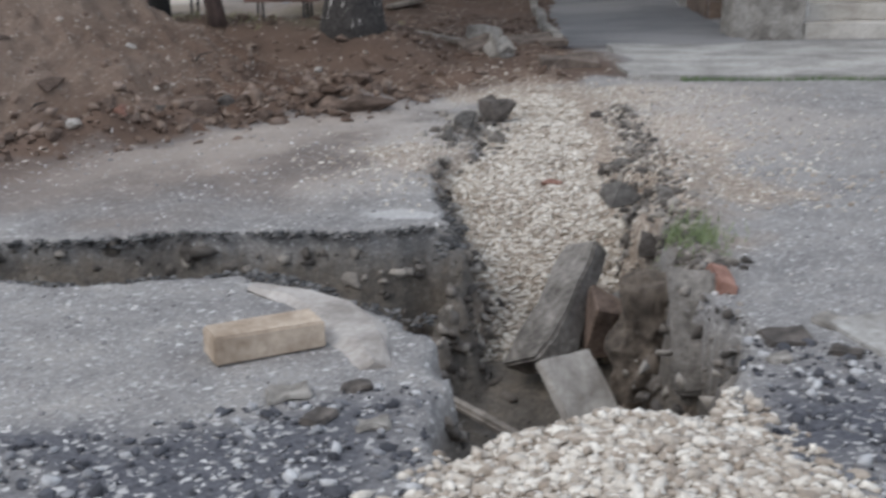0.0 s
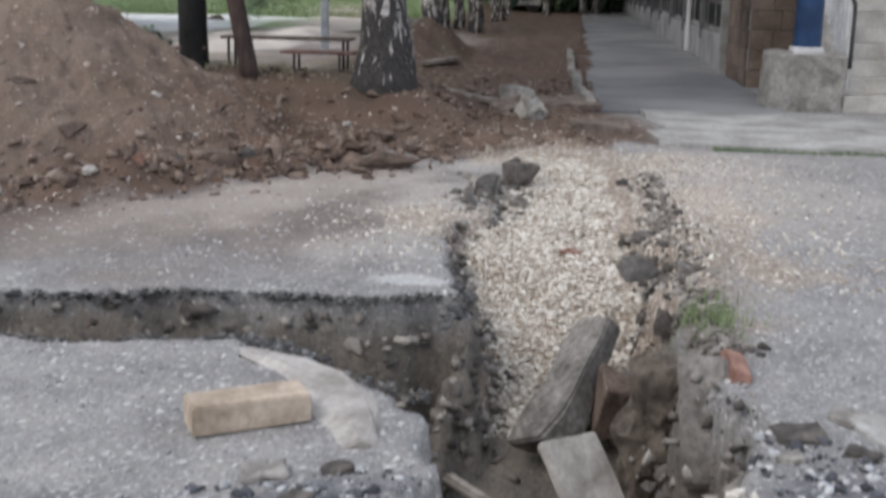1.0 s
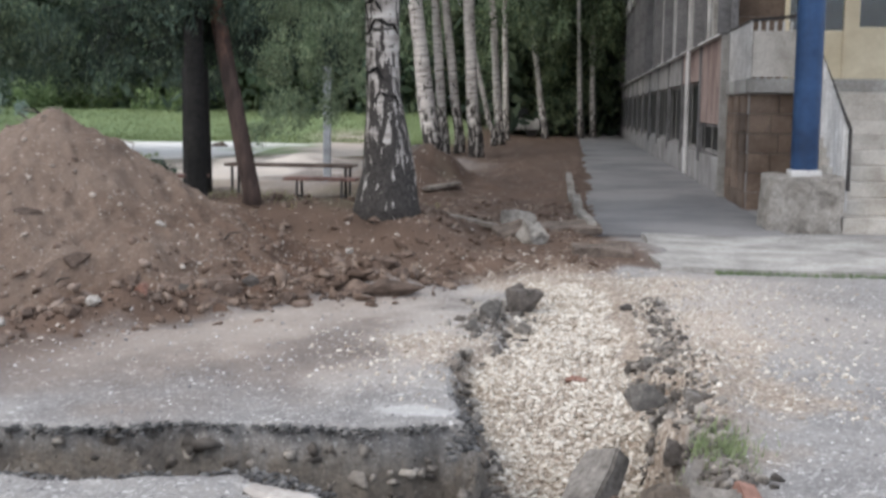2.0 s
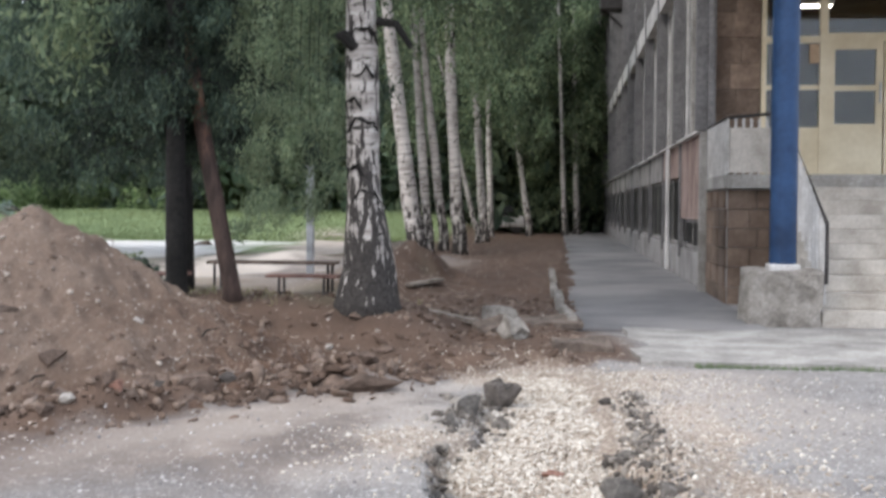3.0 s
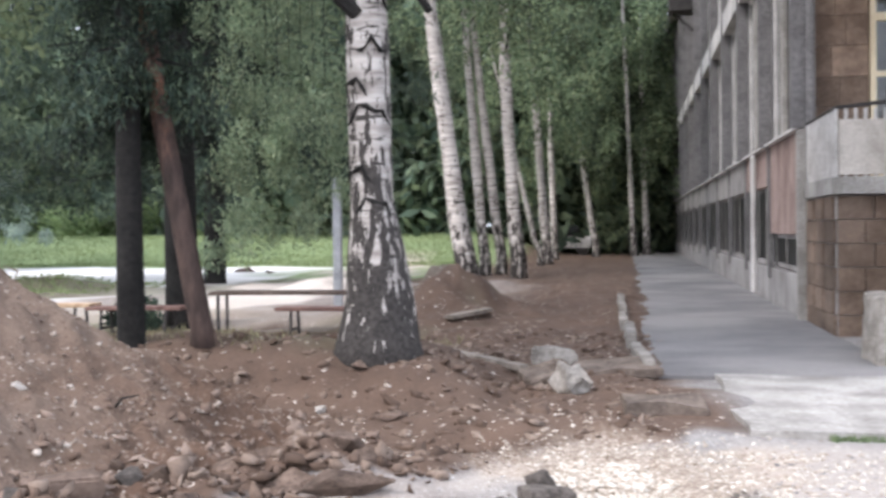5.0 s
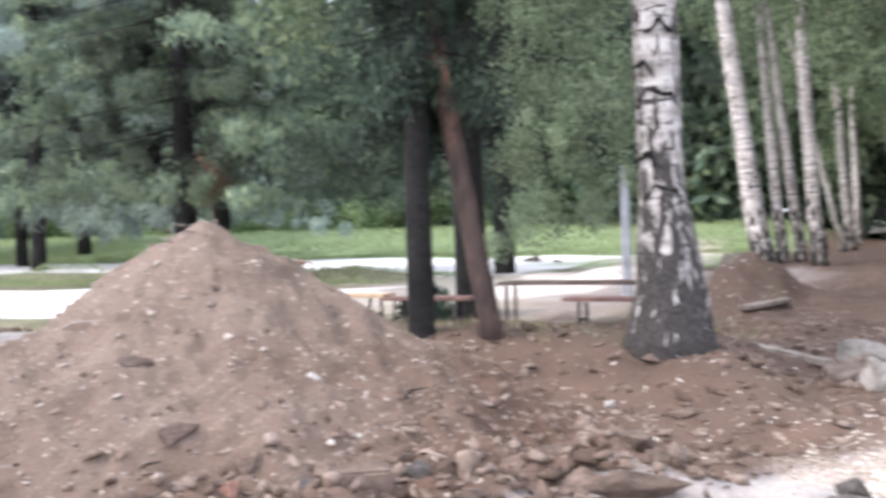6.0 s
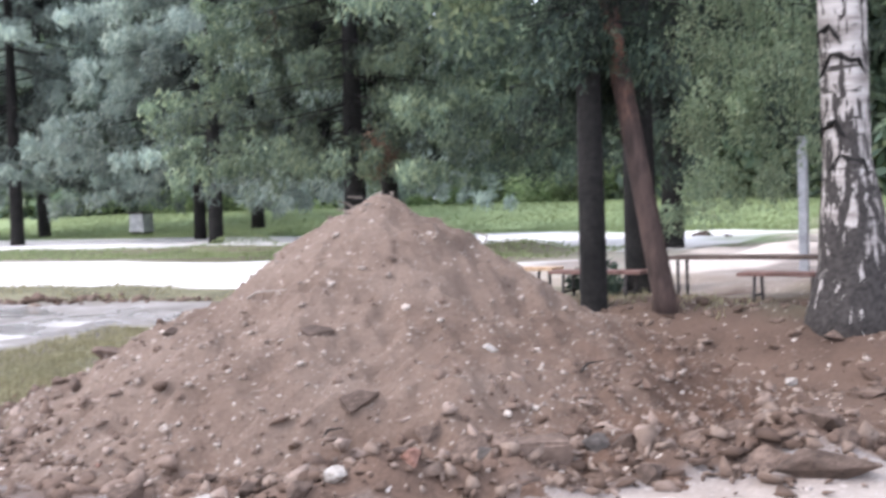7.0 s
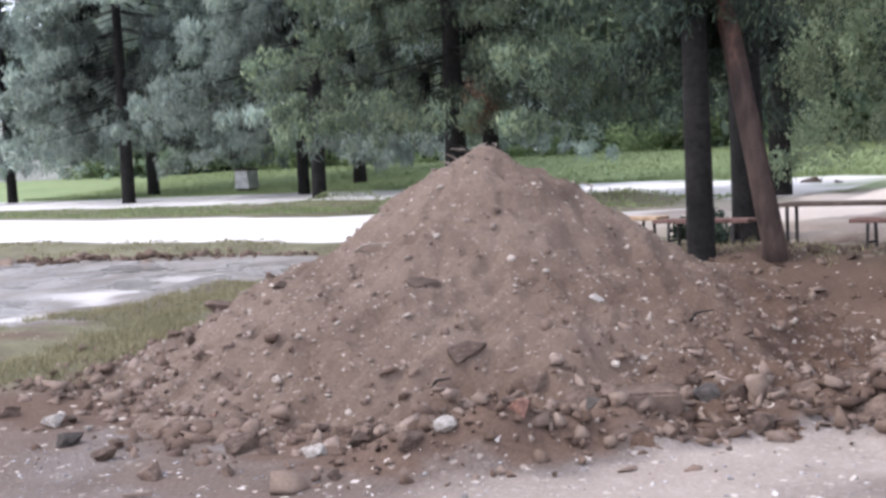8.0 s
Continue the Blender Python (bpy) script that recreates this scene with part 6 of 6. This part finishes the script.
for v in bm.verts:
    if v.co.z < 0.4:
        v.co.x *= 1.12
part("body", bm, GALV, tank)
part("lid", boxes((-0.46, -0.39, 0.96, 0.46, 0.39, 1.05), bevel=0.03), IRON, tank, "dark lid")
for sx in (-0.32, 0.32):
    part("foot", boxes((sx - 0.06, -0.3, -0.02, sx + 0.06, 0.3, 0.13)), IRON, tank)
for i, (x, y, s, mat) in enumerate(((-18.4, 34.4, 0.6, RED_BRICK), (-19.1, 34.5, 0.5, PALE_ROCK), (-10.05, 33.0, 1.1, ROCK), (-9.5, 32.9, 0.5, PALE_ROCK))):
    rock("far_rubble", mat, x, y, 0.08, s, s * 0.7, s * 0.5, i * 30, label="small heap of rubble on the far verge", category="rubble", seed=i)
car = empty("parked_car", -2.6, 56.0, 0)
tagged(car, "pale car parked far off beyond the path", "car")
bm = boxes((-1.0, -0.8, 0.3, 1.0, 0.8, 0.85), bevel=0.1)
part("body", bm, WHITE_PAINT, car)
part("cabin", boxes((-0.7, -0.7, 0.84, 0.5, 0.7, 1.35), bevel=0.12), GLASS, car)
for sx in (-0.62, 0.62):
    for sy in (-0.7, 0.7):
        part("wheel", tube(bmesh.new(), [(sx, sy - 0.08, 0.3), (sx, sy + 0.08, 0.3)], [0.3, 0.3], 14), IRON, car)


# ---- grass ----
def blades(name, pts, tall, seed, label, mat=GRASS_BLADE, wide=0.006):
    rng = np.random.default_rng(seed)
    n = len(pts)
    a = rng.random(n) * math.tau
    h = tall * (0.4 + 0.8 * rng.random(n))
    w = np.stack([np.cos(a), np.sin(a), 0 * a], -1) * wide
    tip = rng.normal(size=(n, 3)) * 0.35
    tip[:, 2] = 1
    tip *= h[:, None]
    V = np.stack([pts - w, pts + w, pts + tip * 0.6 + w * 0.6, pts + tip], 1)
    F = np.arange(4 * n).reshape(-1, 4)
    return tagged(from_arrays(name, V.reshape(-1, 3), F, mat), label, "grass", kind="stuff")


gx, gy = -9 + _r.random(70000) * 3.8, 6.0 + _r.random(70000) * 6
keep = (fbm(gx, gy, 0.9, 3, 90) + _r.normal(size=70000) * 0.08 > -0.06) & (gx > -8.2) & (gx < -5.2 - 0.45 * np.maximum(0, 1.6 - np.abs(gy - 8.6)))
blades("grass_patch", on_ground(gx[keep], gy[keep]), 0.06, 1, "thin dry grass beside the soil heap", wide=0.004)
gx, gy = -26 + _r.random(12000) * 16, 12.2 + _r.random(12000) * 2.9
keep = (fbm(gx, gy, 0.9, 3, 93) > -0.05) & (gy > np.clip(12.1 + (gx + 13.6) * 0.45, 11.6, 14.3))
gx, gy = gx[keep], gy[keep]
blades("verge_grass", on_ground(gx, gy), 0.06, 2, "grass on the broken verge", wide=0.008)
gx = -20 + _r.random(700) * 10
gy = np.clip(12.1 + (gx + 13.6) * 0.45, 11.6, 14.3) + _r.normal(size=700) * 0.22
stone_cloud("verge_clods", on_ground(gx, gy, 0.01), 0.012 + 0.09 * _r.random(700) ** 4, SOIL_CLODS, 27, 0.8, "clods and stones along the broken verge", "soil", jitter=0.6)
gx, gy = -55 + _r.random(60000) * 50, 39.5 + _r.random(60000) ** 1.5 * 14
blades("meadow_grass", on_ground(gx, gy), 0.13, 3, "green meadow grass before the woods", MEADOW_BLADE, 0.012)
gx, gy = -36 + _r.random(14000) * 26, 22.8 + _r.random(14000) * 5.2
blades("median_grass", on_ground(gx, gy), 0.09, 4, "grass strip between the pale lanes", MEADOW_BLADE, 0.016)
gx, gy = -7 + _r.random(9000) * 6.2, 10.8 + _r.random(9000) * 4.0
keep = (fbm(gx, gy, 1.0, 3, 91) > 0.02) & (gx < -1.6)
blades("sparse_grass", on_ground(gx[keep], gy[keep]), 0.07, 5, "sparse dry grass under the trees", wide=0.005)
gx, gy = 0.62 + _r.normal(size=450) * 0.07, 4.5 + _r.normal(size=450) * 0.12
blades("grass_tuft", on_ground(gx, gy), 0.06, 6, "small green grass tuft on the trench edge", MEADOW_BLADE, 0.003)
gx, gy = 1.2 + _r.random(1300) ** 1.5 * 4.0, 9.42 + _r.normal(size=1300) * 0.03
blades("joint_grass", on_ground(gx, gy, 0.0), 0.04, 7, "grass growing in the joint before the apron", SHRUB_LEAF, 0.004)


house = empty("white_house", -86.0, 62.0, 1.0, 35)
tagged(house, "low white house far off between the trees", "house")
part("wall", boxes((-4, -3, 0, 4, 3, 5.0)), WHITE_PAINT, house)
bm = bmesh.new()
tri = [bm.verts.new(p) for p in ((-4.4, -3.4, 5.0), (-4.4, 3.4, 5.0), (-4.4, 0, 6.6), (4.4, -3.4, 5.0), (4.4, 3.4, 5.0), (4.4, 0, 6.6))]
for q in ((0, 2, 1), (3, 4, 5), (0, 3, 5, 2), (1, 2, 5, 4), (0, 1, 4, 3)):
    bm.faces.new([tri[k] for k in q])
part("roof", bm, GALV, house)
for k in (-2.4, 0, 2.4):
    part("window", boxes((k - 0.6, -3.05, 1.6, k + 0.6, -2.98, 3.2)), GLASS, house)
